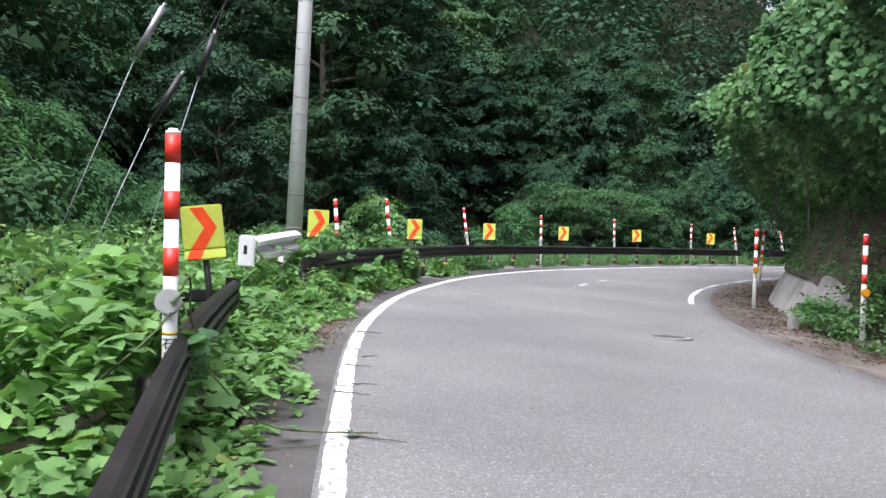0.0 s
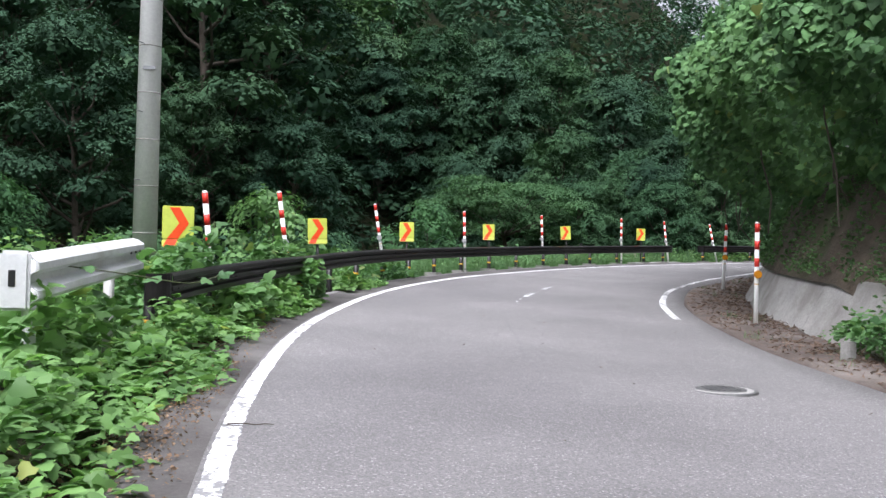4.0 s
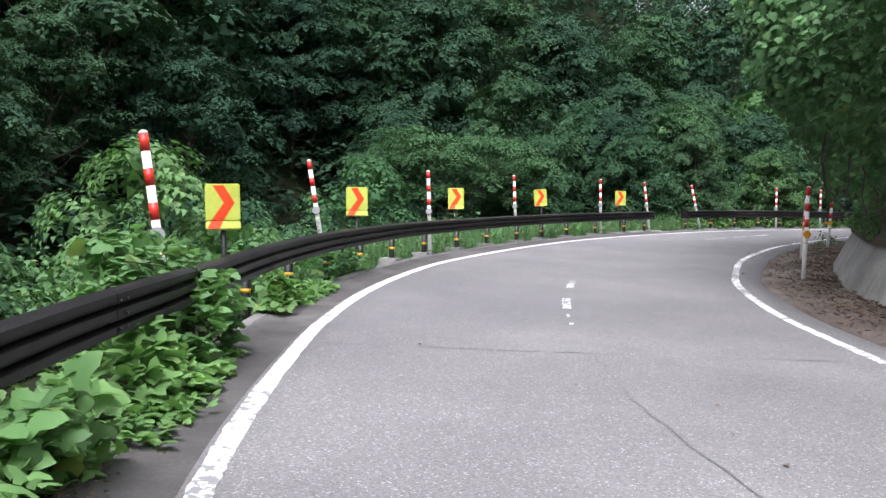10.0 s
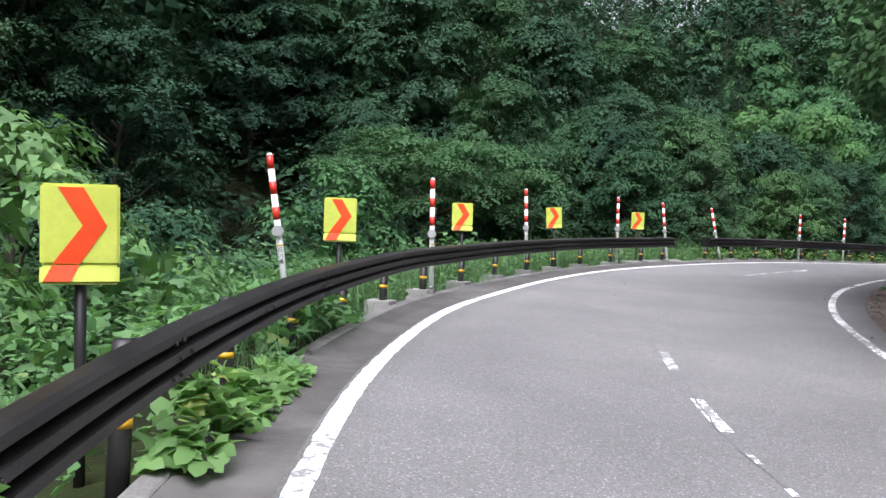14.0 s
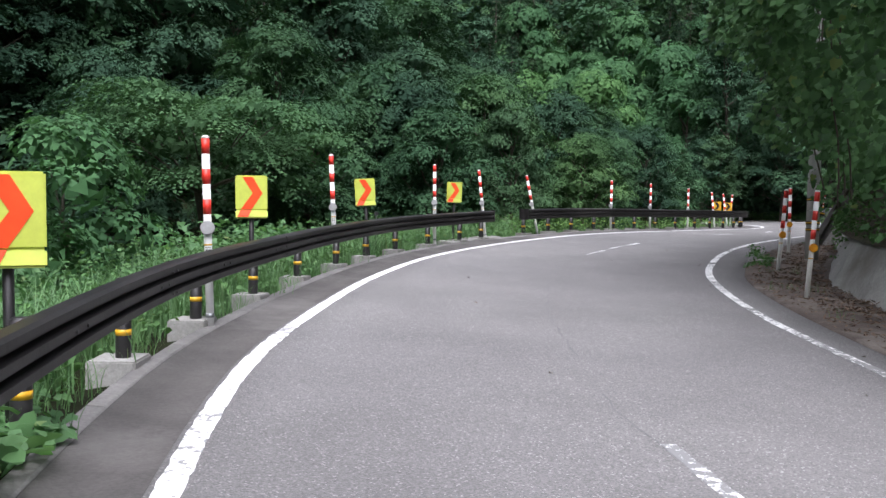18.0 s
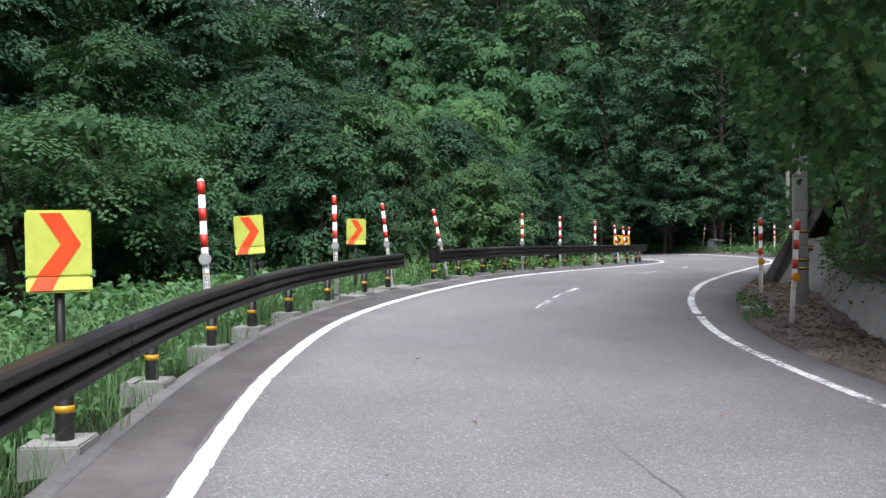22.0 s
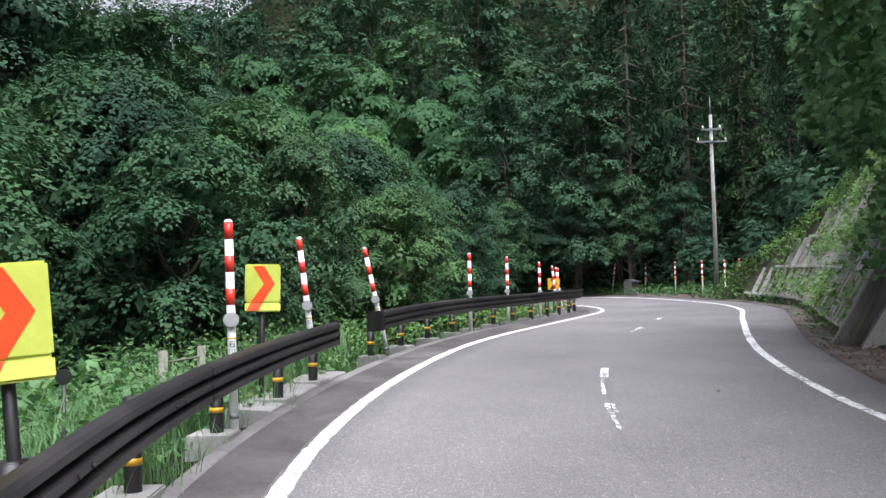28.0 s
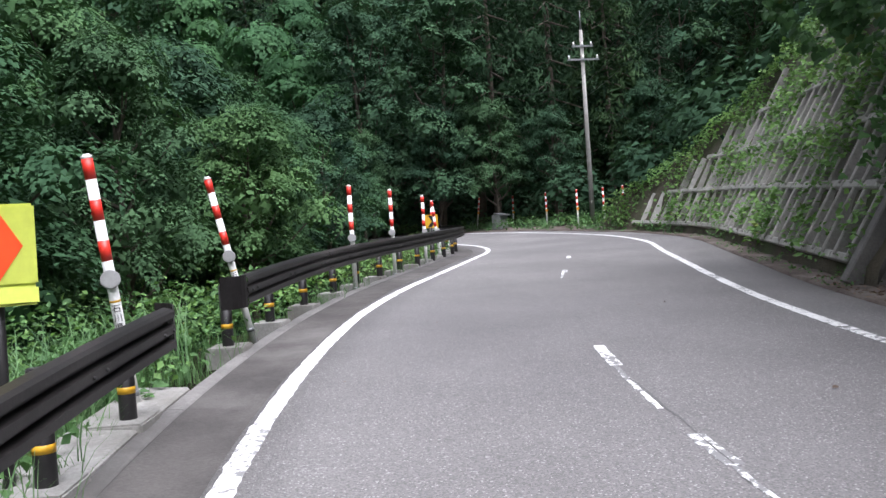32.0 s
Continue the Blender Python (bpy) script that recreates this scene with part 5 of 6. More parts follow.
def far_woods(seed):
    """Rounded crowns close together over the far hills, in one mesh."""
    rs = np.random.RandomState(seed)
    cx, cy = np.meshgrid(np.arange(-150, 190, 6.5), np.arange(-30, 230, 6.5))
    x, y = (cx + rs.uniform(-2.5, 2.5, cx.shape)).ravel(), (cy + rs.uniform(-2.5, 2.5, cx.shape)).ravel()
    s, d = beside(x, y)
    ok = ((d < -30) | (d > 24)) & (np.abs(d) < 135) & (y > 0.35 * np.abs(x) - 12)
    x, y = x[ok], y[ok]
    z = ground_height(x, y)
    n, per = len(x), 190
    dirs = rs.normal(size=(n, per, 3))
    dirs[..., 2] = np.abs(dirs[..., 2]) * 0.9 - 0.15
    dirs = unit(dirs)
    r = rs.uniform(2.8, 4.4, (n, 1, 1)) * rs.uniform(0.75, 1.05, (n, per, 1))
    p = np.stack([x, y, z + rs.uniform(4, 7.5, n)], -1)[:, None] + dirs * r * (1, 1, 1.15)
    nor = dirs * 0.7 + np.array((0, 0, 0.6)) + rs.normal(size=p.shape) * 0.25
    return leaves("far_woods", p.reshape(-1, 3), nor.reshape(-1, 3), rs.normal(size=(n * per, 3)), rs.uniform(0.45, 0.85, n * per), TRI, (dirs + np.array((0, 0, 0.25))).reshape(-1, 3))


def undergrowth(seed):
    """Low leafy mounds covering the hillsides between the trunks."""
    rs = np.random.RandomState(seed)
    cx, cy = np.meshgrid(np.arange(-45, 100, 2.7), np.arange(-4, 125, 2.7))
    x, y = (cx + rs.uniform(-1.2, 1.2, cx.shape)).ravel(), (cy + rs.uniform(-1.2, 1.2, cx.shape)).ravel()
    s, d = beside(x, y)
    ok = (((d < -9.5) & (d > -46) & (s > 8)) | ((d > slope_edge(s)) & (d < 34) & (s > 52)) | (s > 94) | ((s > 80) & (d < -3.5) & (d > -10)) | ((s > 82) & (d > 9.5) & (d < 13))) & (y > 0.35 * np.abs(x) - 8)
    x, y = x[ok], y[ok]
    z = ground_height(x, y)
    n, per = len(x), 170
    dirs = rs.normal(size=(n, per, 3))
    dirs[..., 2] = np.abs(dirs[..., 2]) * 0.9 - 0.2
    dirs = unit(dirs)
    r = rs.uniform(1.3, 2.1, (n, 1, 1)) * rs.uniform(0.8, 1.05, (n, per, 1))
    p = np.stack([x, y, z + rs.uniform(0.2, 1.4, n)], -1)[:, None] + dirs * r * (1, 1, 0.9)
    nor = dirs * 0.7 + np.array((0, 0, 0.6)) + rs.normal(size=p.shape) * 0.2
    return leaves("undergrowth", p.reshape(-1, 3), nor.reshape(-1, 3), rs.normal(size=(n * per, 3)), rs.uniform(0.24, 0.45, n * per), TRI, (dirs + np.array((0, 0, 0.25))).reshape(-1, 3))


def slope_edge(s):
    return np.where(s < 61, 9.5, np.where(s < 82, 6.9 + 0.45 * slope_top(s), 12.5))


tagged(part("undergrowth", undergrowth(16), SHADED_DARK_LEAF), "dark leafy undergrowth covering the hillsides", "undergrowth", kind="stuff")
tagged(part("far_woods", far_woods(6), SHADED_DARK_LEAF), "dense dark green woods covering the far hills", "woods", kind="stuff")
for az, far, size in ((19, 118, 1.0), (22, 112, 0.8), (23.5, 120, 1.15), (25, 114, 0.9), (31, 108, 0.8), (36, 122, 1.0)):
    put(CEDARS[1], far * math.sin(radians(az)), 10 + far * math.cos(radians(az)), size, az * 40)
# trees just below the outer rail
for s, d, k, size, turn in ((59.5, -5.5, 1, 0.85, 20), (62.5, -4.3, 2, 0.62, 80), (64.5, -6.5, 0, 0.95, 140), (67.5, -4.2, 1, 0.72, 200), (70.5, -5.2, 0, 0.75, 300), (74, -4.2, 2, 0.66, 50), (77.5, -5.0, 1, 0.8, 170), (82, -4.5, 0, 0.8, 250), (87, -4.0, 1, 0.85, 30), (60.5, -8.5, 0, 1.0, 99), (56.5, -8.2, 1, 0.9, 9), (30.5, -8.5, 3, 0.7, 40), (17, -9, 3, 1.15, 70), (18.8, -10.6, 3, 1.25, 190), (16.2, -11.8, 3, 1.15, 250), (14.0, -10.5, 3, 1.2, 130), (20, -11.5, 3, 1.2, 10), (24, -8.6, 3, 0.95, 210), (27.5, -9.6, 3, 0.9, 300), (21, -8.0, 3, 0.85, 33)):
    q = road_at(s, d)
    put(BROAD_NEAR[k], q.x, q.y, size, turn)


def silk_tree():
    rs = np.random.RandomState(5)
    t = thing("silk_tree", Matrix(), "flat-topped silk tree with feathery layered green fronds", "tree")
    balls, limbs = [], [[((0, 0, -0.6), 0.13), ((0.1, 0.1, 1.2), 0.11), ((0.0, 0.3, 2.4), 0.09)]]
    for k in range(15):
        a = k * 2.4
        r = 0.8 + 2.5 * math.sqrt((k + 0.5) / 15)
        c = (math.cos(a) * r, math.sin(a) * r, 4.9 - 0.13 * r * r + rs.uniform(-0.25, 0.25))
        balls.append((*c, 1.25, 1.25, 0.2))
        limbs.append([((0, 0.2, 2.2), 0.05), ((c[0] * 0.5, c[1] * 0.5, c[2] * 0.8), 0.026), (c, 0.006)])
        balls.append((c[0] * 0.8, c[1] * 0.8, c[2] - 1.1, 1.1, 1.1, 0.3))
    part("trunk", limb_mesh(limbs), None, t)
    part("crown", spray_crown(rs, balls, 330, 90, 0.72, 0.1, TRI, 0.95), SILK_LEAF, t)
    return t


put(silk_tree(), 6.9, 45.6, 1.02, 40, 0, 0.7)
for s, d, k, size in ((44.0, -4.4, 1, 1.3), (40.0, -5.4, 2, 1.35), (37.0, -5.0, 2, 1.25), (34.8, -4.0, 0, 1.35), (31.5, -5.2, 2, 1.3), (54.5, -5.5, 0, 0.8), (58.0, -5.0, 2, 0.9)):
    q = road_at(s, d)
    put(SHRUBS[k], q.x, q.y, size, s * 37 % 360)
plant(-30, 44, 2, 62, 2.5, lambda x, y, s, d: ((-9.5 < d < -4.6 and not 36 < s < 58) or (-6.5 < d < -2.6 and s < 24 and d < -3.4)) and 4 < s < 92, SHRUBS, 0.75, 1.3)


# ---- creeping vines, weeds, grass ----
def stuff(name, mesh, material, label, category):
    return tagged(part(name, mesh, material), label, category, kind="stuff")


def curtain_top(s):
    """How high the overgrown bank stands at s."""
    return np.interp(s, [17, 21, 24, 30, 34, 40, 46], [9.8, 9.2, 7.6, 6.9, 7.5, 9.2, 10.2])


def curtain_face(s, h):
    """How far from the edge line the overhanging face of the bank stands."""
    k = h + np.clip(h - 3.5, 0, 9) * (6.7 / (curtain_top(s) - 3.5) - 1)
    d = np.interp(k, [0.9, 1.6, 2.3, 3.1, 4.5, 6, 7.5, 9, 10.2], [8.3, 8.2, 7.7, 6.9, 6.1, 5.9, 6.4, 7.4, 9.0])
    d = d + np.interp(s, [17, 22, 26, 30, 36, 40, 44, 49, 53, 57, 62], [1.2, 1.0, 1.15, 0.9, 0.45, 0.05, -0.1, -0.15, 0.05, 0.3, 0.5])
    return d + 0.42 * lumps(s, h * 0.6, 4.5, 7) + 0.3 * lumps(s, h * 0.7, 1.6, 8)


def vine_curtain(s0, s1, seed):
    """Broad vine leaves hanging like shingles along strands, over darker leaves behind."""
    rs = np.random.RandomState(seed)
    per, count = 24, int((s1 - s0) * 50)
    long = rs.uniform(0.7, 2.2, count)
    cs = rs.uniform(s0, s1, count)
    ch = 1.8 + (curtain_top(cs) - 1.8) * rs.random_sample(count)
    f = (np.arange(per)[None] + rs.uniform(-0.3, 0.3, (count, per))) / per
    s = cs[:, None] + 0.16 * np.sin(f * 4 + rs.uniform(0, 6, (count, 1))) + rs.normal(size=(count, per)) * 0.1
    h = ch[:, None] - f * long[:, None] + rs.normal(size=(count, per)) * 0.05
    proud = rs.uniform(-0.12, 0.3, (count, 1)) * np.sin(np.clip(f, 0, 1) * 2.6 + 0.3)
    low = 2.25 + 0.65 * lumps(s, s * 0, 3.0, 10) + np.clip((s - 58) / 2, 0, 1) * 1.2
    hollow = lumps(s, h * 0.7, 2.4, 9) < -0.62
    d = curtain_face(s, np.clip(h, 0.9, curtain_top(s))) - proud + rs.normal(size=s.shape) * 0.05
    ok = ((h > low) | ((rs.random_sample(s.shape) < 0.25) & (h > 1.0) & (s < 58))) & ~hollow
    fill = int((s1 - s0) * 480)
    fs = rs.uniform(s0, s1, fill)
    fh = 1.3 + (curtain_top(fs) - 1.4) * rs.random_sample(fill)
    fd = curtain_face(fs, fh) + rs.uniform(0.25, 2.2, fill)
    keep = fh > 2.2
    s, h, d = np.r_[s[ok], fs[keep]], np.r_[h[ok], fh[keep]], np.r_[d[ok], fd[keep]]
    p = road(s, d, h)
    inward = road(s, d - 1.0, h) - p
    back = road(s - 1.0, d, h) - p
    nor = inward * 0.5 + back * 0.85 + np.array((0, 0, 0.55)) + rs.normal(size=p.shape) * 0.42
    alo = inward * 0.35 + back * 0.2 + np.array((0, 0, -1.0)) + rs.normal(size=p.shape) * 0.4
    return leaves("vine_curtain", p, nor, alo, rs.uniform(0.095, 0.185, len(p)), HEART)


for k, s0 in enumerate(np.arange(17, 65, 5.0)):
    tagged(part("vine_curtain", vine_curtain(s0, min(s0 + 5.2, 65.0), 100 + k), CURTAIN_LEAF), "hanging mass of broad kudzu leaves over the bank", "vine", "vine curtains", "stuff")

rs = np.random.RandomState(3)
stems = []
for k in range(26):
    s, h0 = rs.uniform(19, 52), rs.uniform(3.0, 6.0)
    d0 = 6.6 + rs.uniform(0, 1.6) + (1.2 if s < 26 else 0)
    n = 6
    path = [(road_at(s + 0.1 * math.sin(2 * i + k), d0 + 0.25 * i * rs.uniform(0, 1) * 0.4, h0 - (h0 - 0.9) * i / n), 0.012 + 0.006 * rs.random_sample()) for i in range(n)]
    stems.append(path)
me = limb_mesh(stems, 5)
me.materials.clear()
stuff("hanging_stem", me, BARK, "thin brown vine stems hanging under the overgrown bank", "vine")


def scatter(name, n, s_range, d_range, h_fun, size, shape, material, label, category, seed, upright=0.3, keep=None, group=""):
    rs = np.random.RandomState(seed)
    s, d = rs.uniform(*s_range, n), rs.uniform(*d_range, n)
    if keep is not None:
        ok = keep(s, d, rs)
        s, d = s[ok], d[ok]
    n = len(s)
    p = road(s, d)
    gz = ground_height(p[:, 0], p[:, 1])
    gz = np.where((d > -1.0) & (d < 7.3), p[:, 2], gz)
    p[:, 2] = h_fun(s, d, gz, p[:, 2], rs)
    nor = np.array((0, 0, 1.0)) + rs.normal(size=p.shape) * upright
    alo = rs.normal(size=p.shape) * (1, 1, 0.35) - np.array((0, 0, 0.15))
    return stuff(name, leaves(name, p, nor, alo, rs.uniform(*size, n), shape), material, label, category)


def mound(top):
    """Leaves from near the ground up to an uneven top, most of them near it."""
    def h(s, d, gz, rz, rs):
        t = rz + top(s, d) + 0.18 * lumps(s, d, 1.5, 15) + 0.1 * lumps(s, d, 0.7, 16)
        t = np.maximum(t, gz + 0.06)
        return gz + (t - gz) * np.clip(1 - np.abs(rs.normal(size=len(s))) * 0.28, 0.05, 1)
    return h


near_low = lambda s, d: np.where((s > 10) & (s < 18.5) & (d > -1.0 - 0.095 * (s - 11)), 0.45, 1.0) * np.where(d > -1.9, 1 - 0.75 * np.clip((s - 15.5) / 2.5, 0, 1) * np.clip((d + 1.9) * 2.5, 0, 1), 1.0)
weed_top = mound(lambda s, d: near_low(s, d) * np.interp(-d, [0.8, 1.2, 1.8, 3, 6, 9], [0.2, 0.4, 0.65, 0.9, 0.85, 0.7]))
scatter("kudzu_ground_cover", 8500, (3, 26), (-7.5, -0.95), weed_top, (0.07, 0.165), LOBED, VINE_LEAF, "thick carpet of lobed kudzu leaves beside the road", "vine", 41, 0.62)
scatter("weed_cover", 15000, (2, 27), (-8, -1.1), mound(lambda s, d: near_low(s, d) * np.interp(-d, [0.8, 1.2, 1.8, 3, 6, 9], [0.15, 0.35, 0.65, 0.98, 1.0, 0.85])), (0.05, 0.13), LEAF, WEED_LEAF, "mixed small-leaved weeds among the vines", "weeds", 42, 0.6)
edge = lambda s, d, rs: rs.random_sample(len(s)) < np.clip((-d - 0.14 - 0.3 * (1 + np.sin(s * 1.7) * np.sin(s * 0.63 + 1)) * 0.6) * 3.2, 0, 1)
scatter("verge_vine", 7200, (10.5, 28.5), (-1.1, -0.2), mound(lambda s, d: 0.05 + (0.42 - 0.16 * np.clip((s - 21) / 2, 0, 1)) * np.clip(-d - 0.3, 0, 1)), (0.05, 0.13), LOBED, VINE_LEAF, "low vine leaves creeping out over the road edge", "vine", 43, 0.4, edge)
for k, (s0, s1, d0, d1, top, n) in enumerate([(27.5, 28.75, -1.5, -0.42, 0.9, 800), (23.0, 25.2, -2.3, -0.98, 1.05, 1100), (30.6, 33.4, -0.78, -0.42, 0.25, 520), (12.6, 15.2, -1.7, -1.0, 0.78, 800), (26.3, 28.0, -0.75, -0.36, 0.3, 340), (33.5, 36.5, -1.3, -0.6, 0.35, 500), (19.0, 22.5, -2.4, -1.3, 0.6, 1100), (24.2, 25.6, -1.1, -0.45, 0.62, 420), (13.3, 14.2, -0.84, -0.74, 0.85, 40), (23.2, 26.2, 7.1, 8.3, 0.5, 700), (45, 53, -5.5, -2.4, 0.45, 1500), (31.5, 38, -4.5, -1.6, 0.45, 1500), (50.5, 54.6, -4.6, -1.7, 0.3, 1300), (36, 46, -6.0, -3.2, 0.2, 1500)]):
    sm, sw = (s0 + s1) / 2, (s1 - s0) / 2
    scatter("vine_clump", n, (s0, s1), (d0, d1), mound(lambda s, d, top=top, sm=sm, sw=sw: top * np.clip(1.15 - ((s - sm) / sw) ** 2, 0.1, 1)), (0.07, 0.17), LOBED, VINE_LEAF, "clump of vine leaves climbing over the guardrail", "vine", 50 + k, 0.5)
scatter("outer_weeds", 17000, (30, 62), (-5.5, -0.95), mound(lambda s, d: np.interp(-d, [0.9, 1.5, 3, 6], [0.1, 0.28, 0.3, 0.4]) + 0.14 * np.sin(s * 2.3)), (0.05, 0.12), LEAF, WEED_LEAF, "weeds growing on the bank below the guardrail", "weeds", 61, 0.55)
scatter("outer_weeds", 3800, (55.5, 82), (-4.0, -0.8), mound(lambda s, d: 0.32 + 0 * d), (0.05, 0.12), LEAF, WEED_LEAF, "weeds filling the gap in the barrier", "weeds", 62, 0.55)
scatter("bank_weeds", 30000, (17, 61), (7.65, 8.9), lambda s, d, gz, rz, rs: rz + np.interp(d, [7.65, 7.8, 8.15, 8.35, 8.9], [0.93, 1.02, 1.8, 2.26, 3.0]) + rs.uniform(-0.02, 0.16, len(s)), (0.04, 0.1), LEAF, WEED_LEAF, "small weeds on the earth bank above the wall", "weeds", 63, 0.7, lambda s, d, rs: (lumps(s, d * 2.5, 1.8, 77) > -0.25) & (rs.random_sample(len(s)) < 0.75))
scatter("bank_weeds", 9000, (10, 26), (6.9, 9.6), mound(lambda s, d: np.interp(d, [6.9, 7.4, 9.6], [0.15, 0.5, 2.6])), (0.05, 0.12), LEAF, WEED_LEAF, "green weeds at the foot of the bank", "weeds", 64, 0.6)
scatter("bank_weeds", 4200, (50, 61), (7.6, 9.8), mound(lambda s, d: np.interp(d, [7.6, 8.2, 9.8], [1.0, 1.5, 3.4])), (0.05, 0.12), LEAF, WEED_LEAF, "green weeds over the bank above the wall end", "weeds", 68, 0.6)
scatter("shoulder_weeds", 420, (51.5, 54.4), (6.0, 6.5), mound(lambda s, d: 0.16 + 0 * d), (0.03, 0.09), LEAF, BRIGHT_LEAF, "small green weeds by the drain", "weeds", 65, 0.6)
scatter("shoulder_weeds", 1500, (60, 82), (6.05, 6.7), mound(lambda s, d: 0.12 + 0.1 * np.sin(s * 3.7)), (0.03, 0.08), LEAF, WEED_LEAF, "weeds along the foot of the slope frame", "weeds", 66, 0.6, lambda s, d, rs: np.sin(s * 2.9) > -0.2)
scatter("far_verge_weeds", 5200, (77, 100), (6.1, 11.5), mound(lambda s, d: 0.3 + 0.06 * (d - 6)), (0.08, 0.2), LEAF, WEED_LEAF, "green weeds on the verge of the far bend", "weeds", 67, 0.6)


def slope_weeds():
    rs = np.random.RandomState(9)
    n = 46000
    s, u = rs.uniform(61.2, 82, n), rs.uniform(0.1, 12.0, n)
    inside = u < slope_top(s) + 0.6
    s, u = s[inside], u[inside]
    n = len(s)
    want = 0.55 + 0.6 * lumps(s, u, 2.4, 31) + 0.3 * np.sin(u * 4.05 - 1.2) + 0.09 * (u - 4) + 0.5 * np.clip(u - slope_top(s) + 1.2, 0, 2)
    ok = rs.random_sample(n) < np.clip(want, 0.05, 1)
    s, u = s[ok], u[ok]
    p = np.array([crib_on(a, b, o) for a, b, o in zip(s, u, rs.uniform(0.02, 0.28, len(s)))])
    nor = np.array((-0.3, 0.1, 0.9)) + rs.normal(size=p.shape) * 0.5
    return leaves("slope_weeds", p, nor, rs.normal(size=p.shape), rs.uniform(0.08, 0.19, len(p)), LEAF)


def slope_end_vines():
    rs = np.random.RandomState(19)
    n = 2600
    s, u = rs.uniform(59.4, 64.0, n), rs.uniform(1.2, 9.5, n)
    ok = rs.random_sample(n) < np.clip((u - 1.3) * 0.6 - (s - 62.0) * 0.5, 0, 1)
    s, u = s[ok], u[ok]
    p = np.array([crib_on(a, b, o) for a, b, o in zip(s, u, rs.uniform(0.05, 0.6, len(s)))])
    nor = np.array((-0.5, -0.5, 0.7)) + rs.normal(size=p.shape) * 0.5
    return leaves("slope_end_vines", p, nor, rs.normal(size=p.shape) - np.array((0, 0, 0.5)), rs.uniform(0.08, 0.17, len(p)), LOBED)


stuff("slope_end_vines", slope_end_vines(), CURTAIN_LEAF, "vines hanging over the end of the slope frame", "vine")
stuff("slope_weeds", slope_weeds(), WEED_LEAF, "weeds growing through the concrete slope frame", "weeds")


def grass(name, n, s_range, d_range, length, width, seed, label, arch=0.7, keep=None):
    """Arching blades in four joints each."""
    rs = np.random.RandomState(seed)
    tufts = max(1, n // 14)
    ts, td = rs.uniform(*s_range, tufts), rs.uniform(*d_range, tufts)
    if keep is not None:
        ok = keep(ts, td)
        ts, td = ts[ok], td[ok]
    s = np.repeat(ts, 14) + rs.normal(size=len(ts) * 14) * 0.09
    d = np.repeat(td, 14) + rs.normal(size=len(ts) * 14) * 0.09
    base = road(s, d)
    gz = ground_height(base[:, 0], base[:, 1])
    base[:, 2] = np.where((d > -0.75) & (d < 7.3), base[:, 2], gz)
    m = len(s)
    a = rs.uniform(0, 2 * np.pi, m)
    out = np.stack([np.cos(a), np.sin(a), 0 * a], -1)
    ln = rs.uniform(*length, m)
    side = np.stack([-np.sin(a), np.cos(a), 0 * a], -1)
    rows = []
    bend = rs.uniform(0.3, 1.0, m) * arch
    for k in np.linspace(0, 1, 5):
        ang = bend * k * 1.6
        c = base + out * (ln * k * np.sin(ang) * 0.8)[:, None]
        c[:, 2] += ln * (k - 0.5 * bend * k * k * k)
        wd = (width * (1 - k) ** 0.6 * rs.uniform(0.8, 1.2, m))[:, None] if k < 1 else np.full((m, 1), 0.001)
        rows += [c - side * wd / 2, c + side * wd / 2]
    v = np.stack(rows, 1)
    tri = []
    for i in range(4):
        tri += [(2 * i, 2 * i + 1, 2 * i + 3), (2 * i, 2 * i + 3, 2 * i + 2)]
    t = np.array(tri)[None] + (np.arange(m) * 10)[:, None, None]
    return stuff(name, soup(name, v.reshape(-1, 3), t.reshape(-1, 3)), GRASS, label, "grass")


grass("tall_grass", 11000, (36, 57), (-4.2, -1.15), (0.5, 1.2), 0.015, 71, "tall arching silver grass below the guardrail")
grass("tall_grass", 500, (4, 26), (-7, -2.5), (1.3, 2.0), 0.014, 72, "tall grass blades standing above the weeds")
grass("verge_grass", 3200, (33, 82), (-1.35, -0.76), (0.15, 0.5), 0.008, 73, "short green grass along the kerb under the rail")
grass("shoulder_grass", 1000, (10, 62), (6.15, 7.3), (0.06, 0.25), 0.006, 74, "sparse grass tufts on the shoulder", keep=lambda s, d: np.sin(s * 1.9 + d) > 0.55)
grass("far_grass", 2800, (76, 100), (6.2, 11), (0.3, 0.7), 0.014, 75, "long grass on the far verge")

flat = lambda s, d, gz, rz, rs: rz + np.where(d > 0, 0.006 + shoulder_wave(s, d), 0.015) + rs.uniform(0, 0.014, len(s))
scatter("dead_leaf_litter", 19000, (20, 62), (6.1, 7.45), flat, (0.05, 0.12), SLIM, PALE_LEAF, "brown dead leaves scattered on the shoulder", "leaf litter", 81, 0.5, lambda s, d, rs: rs.random_sample(len(s)) < 0.2 + 0.9 * np.clip(d - 6.35, 0, 1) * (0.6 + 0.4 * np.sin(s * 1.3)))
scatter("dead_leaf_litter", 15000, (10.5, 28), (-1.0, -0.14), flat, (0.015, 0.04), LEAF, DEAD_LEAF, "brown dead leaves gathered at the road edge", "leaf litter", 82, 0.5, lambda s, d, rs: rs.random_sample(len(s)) < np.clip((-d - 0.12 - 0.3 * np.clip((18 - s) / 2, 0, 1) - 0.35 * np.clip((s - 24) / 2, 0, 1)) * 3.5, 0.01, 1) * (0.25 + 0.75 * (np.sin(s * 1.1 + 2 * np.sin(d * 5)) > -0.4)))
scatter("fallen_leaf", 46, (10, 60), (0.3, 5.9), lambda s, d, gz, rz, rs: rz + 0.012, (0.03, 0.07), LEAF, DEAD_LEAF, "single dry leaves lying on the asphalt", "leaf litter", 83, 0.3)
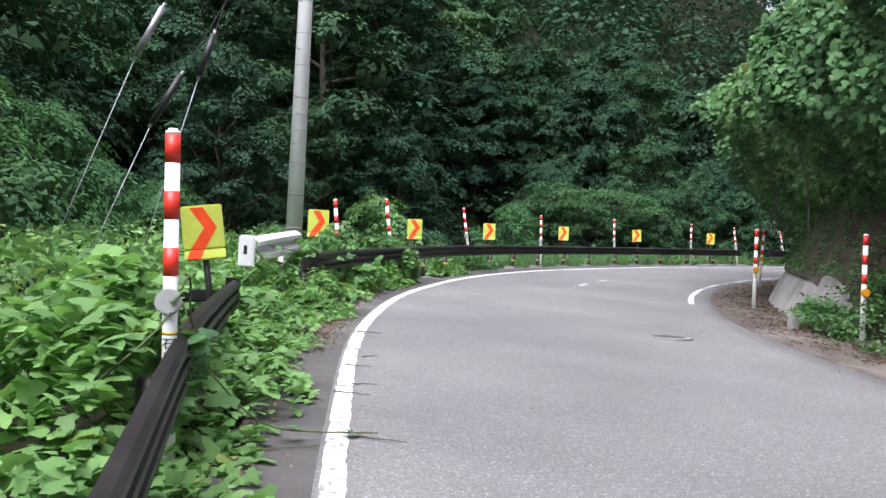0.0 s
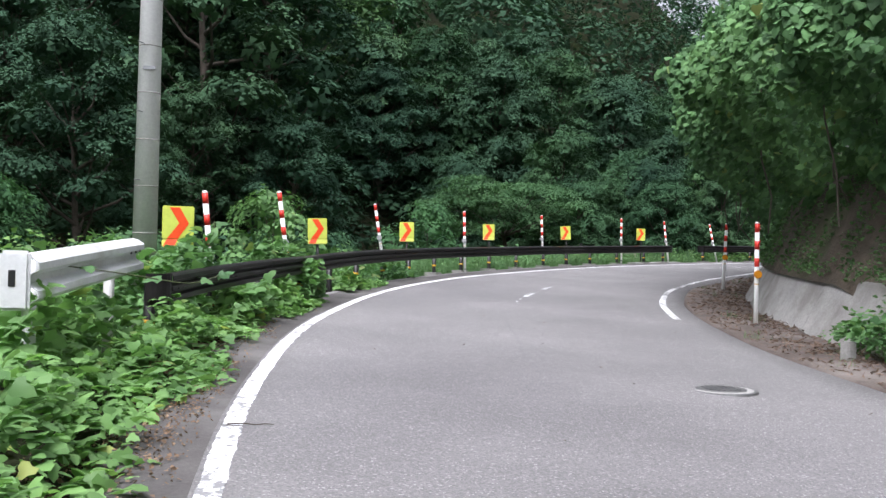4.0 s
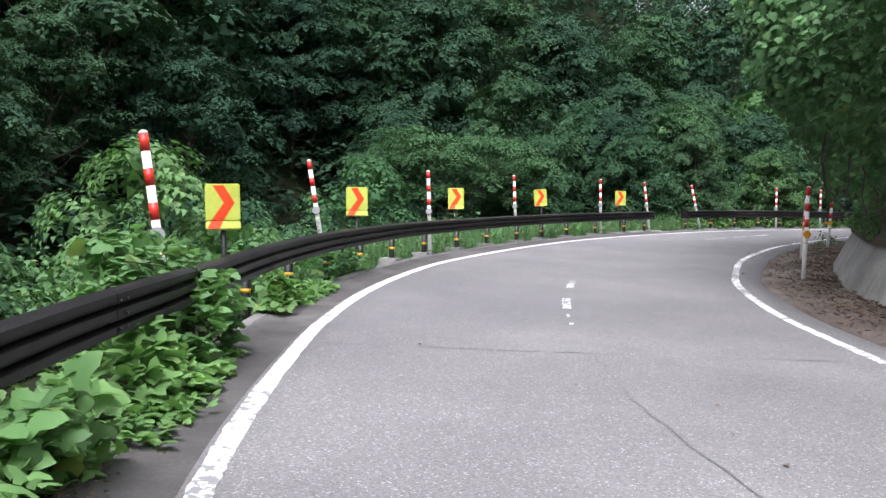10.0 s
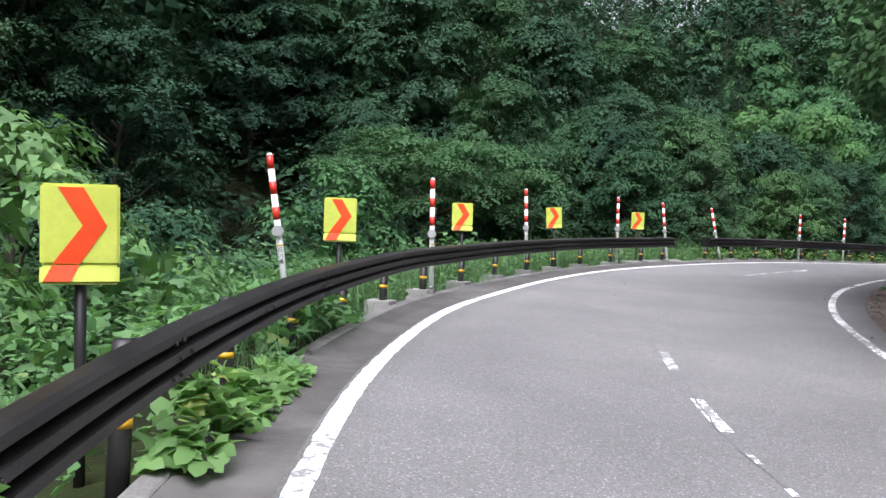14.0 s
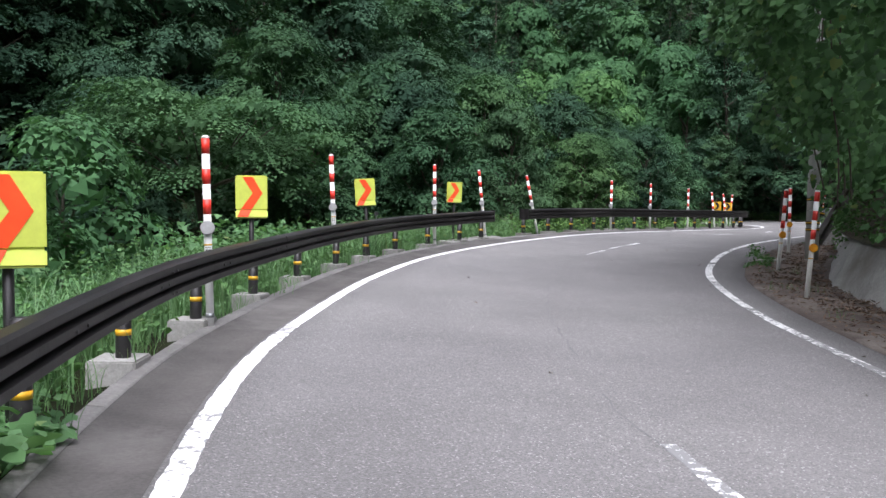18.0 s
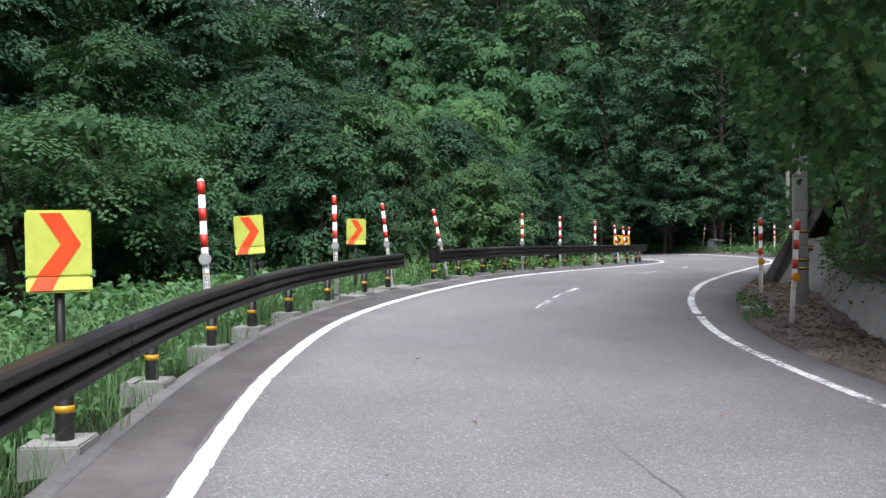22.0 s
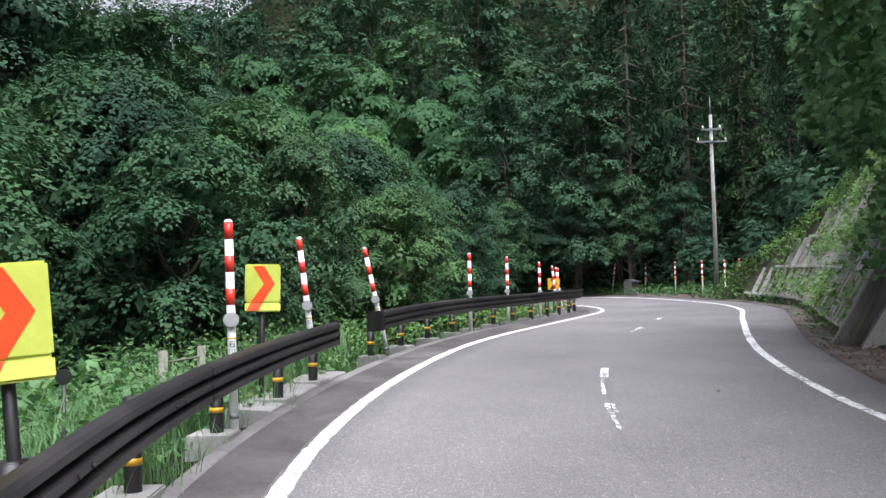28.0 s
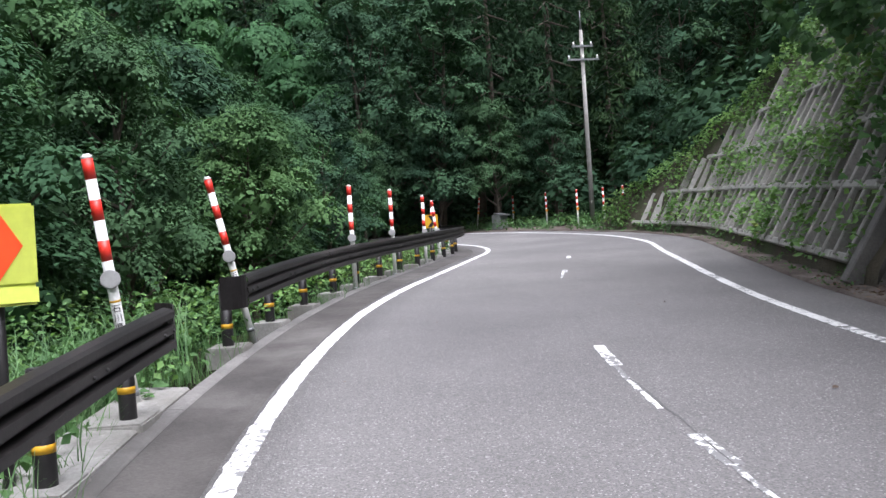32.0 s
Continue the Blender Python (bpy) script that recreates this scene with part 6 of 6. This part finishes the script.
TWIGS = [(13.2, 0.0, 0.36, 8), (15.9, 0.06, 0.3, -14), (16.3, 0.16, 0.22, 10), (17.2, 0.1, 0.26, -6), (17.8, 0.2, 0.16, 25), (19.62, 0.12, 0.3, 5), (14.5, 0.28, 0.3, -20), (14.2, -0.3, 0.4, 30)]
for k, (s, d, ln, turn) in enumerate(TWIGS):
    rr = random.Random(k)
    path = [(road_at(s + ln * (f - 0.5) * math.sin(radians(turn)) + rr.uniform(-0.012, 0.012), d + ln * (f - 0.5), 0.012 + rr.uniform(0, 0.008)), 0.0065 * (1 - 0.6 * f)) for f in np.linspace(0, 1, 6)]
    me = limb_mesh([path], 6)
    tagged(part("fallen_twig", me, None), "thin dry twig lying across the edge line", "twig", "fallen twigs")


def runner(points, leaf_every, seed):
    """A thin vine shoot through the given places, with leaves on it."""
    rs = np.random.RandomState(seed)
    c = np.concatenate([np.linspace(a, b, 8)[:-1] for a, b in zip(points[:-1], points[1:])] + [np.array([points[-1]])])
    for _ in range(8):
        c[1:-1] = 0.5 * c[1:-1] + 0.25 * (c[:-2] + c[2:])
    t = thing("vine_runner", Matrix.Translation(Vector(c[0])), "thin green vine shoot with a few lobed leaves", "vine", "vine runners")
    inv = Matrix.Translation(-Vector(c[0]))
    me = limb_mesh([[(p, 0.006) for p in c[::2]]], 6)
    me.materials.clear()
    part("stem", me, STEM, t, at=inv)
    at = c[leaf_every // 2 :: leaf_every]
    for p in at:
        nor = np.array([[0, -0.35, 1.0]]) + rs.normal(size=(1, 3)) * 0.35
        ob = leaves("leaf", np.array([p]) + (0, 0, 0.02), nor, rs.normal(size=(1, 3)) * (1, 1, 0.2), np.array([rs.uniform(0.1, 0.19)]), LOBED)
        part("leaf", ob, VINE_LEAF, t, at=inv)
    return t


for k, pts in enumerate([
    [(13.9, -0.95, 0.75), (14.0, -0.7, 0.45), (14.2, -0.45, 0.12), (14.5, -0.1, 0.04), (14.6, 0.25, 0.03)],
    [(20.6, -1.5, 0.95), (21.2, -1.0, 0.85), (22.0, -0.7, 0.72), (22.7, -0.62, 0.76), (23.4, -0.66, 0.74), (24.2, -0.9, 0.6)],
    [(21.2, -1.1, 0.35), (21.8, -0.8, 0.22), (22.5, -0.55, 0.1), (23.2, -0.42, 0.06)],
    [(27.4, -1.0, 0.85), (27.8, -0.72, 0.78), (28.1, -0.5, 0.55), (28.2, -0.44, 0.2)],
    [(13.2, -1.1, 0.55), (13.5, -0.85, 0.8), (13.75, -0.8, 1.1), (13.85, -0.82, 0.7), (14.1, -0.7, 0.62)],
    [(25.3, -1.45, 0.8), (25.5, -1.3, 1.05), (25.6, -1.35, 1.35), (25.7, -1.3, 1.1)],
]):
    runner([road_at(s, d, h) for s, d, h in pts], 7, 200 + k)

# small round delineator on a stalk behind the outer rail
q = road_at(49.6, -1.3)
dl = thing("delineator", pose(q.x, q.y, q.z - 0.2, 0, 0, heading(45)), "small round dark reflector on a thin stalk behind the rail", "delineator")
part("stalk", tube(bmesh.new(), 0.012, 0.012, -0.5, 0.95, 10), POST, dl)
part("disc", tube(bmesh.new(), 0.05, 0.05, -0.012, 0.012, 20, 0.004, pose(0, 0, 1.0, 90)), BLACK, dl, "dark round reflector")
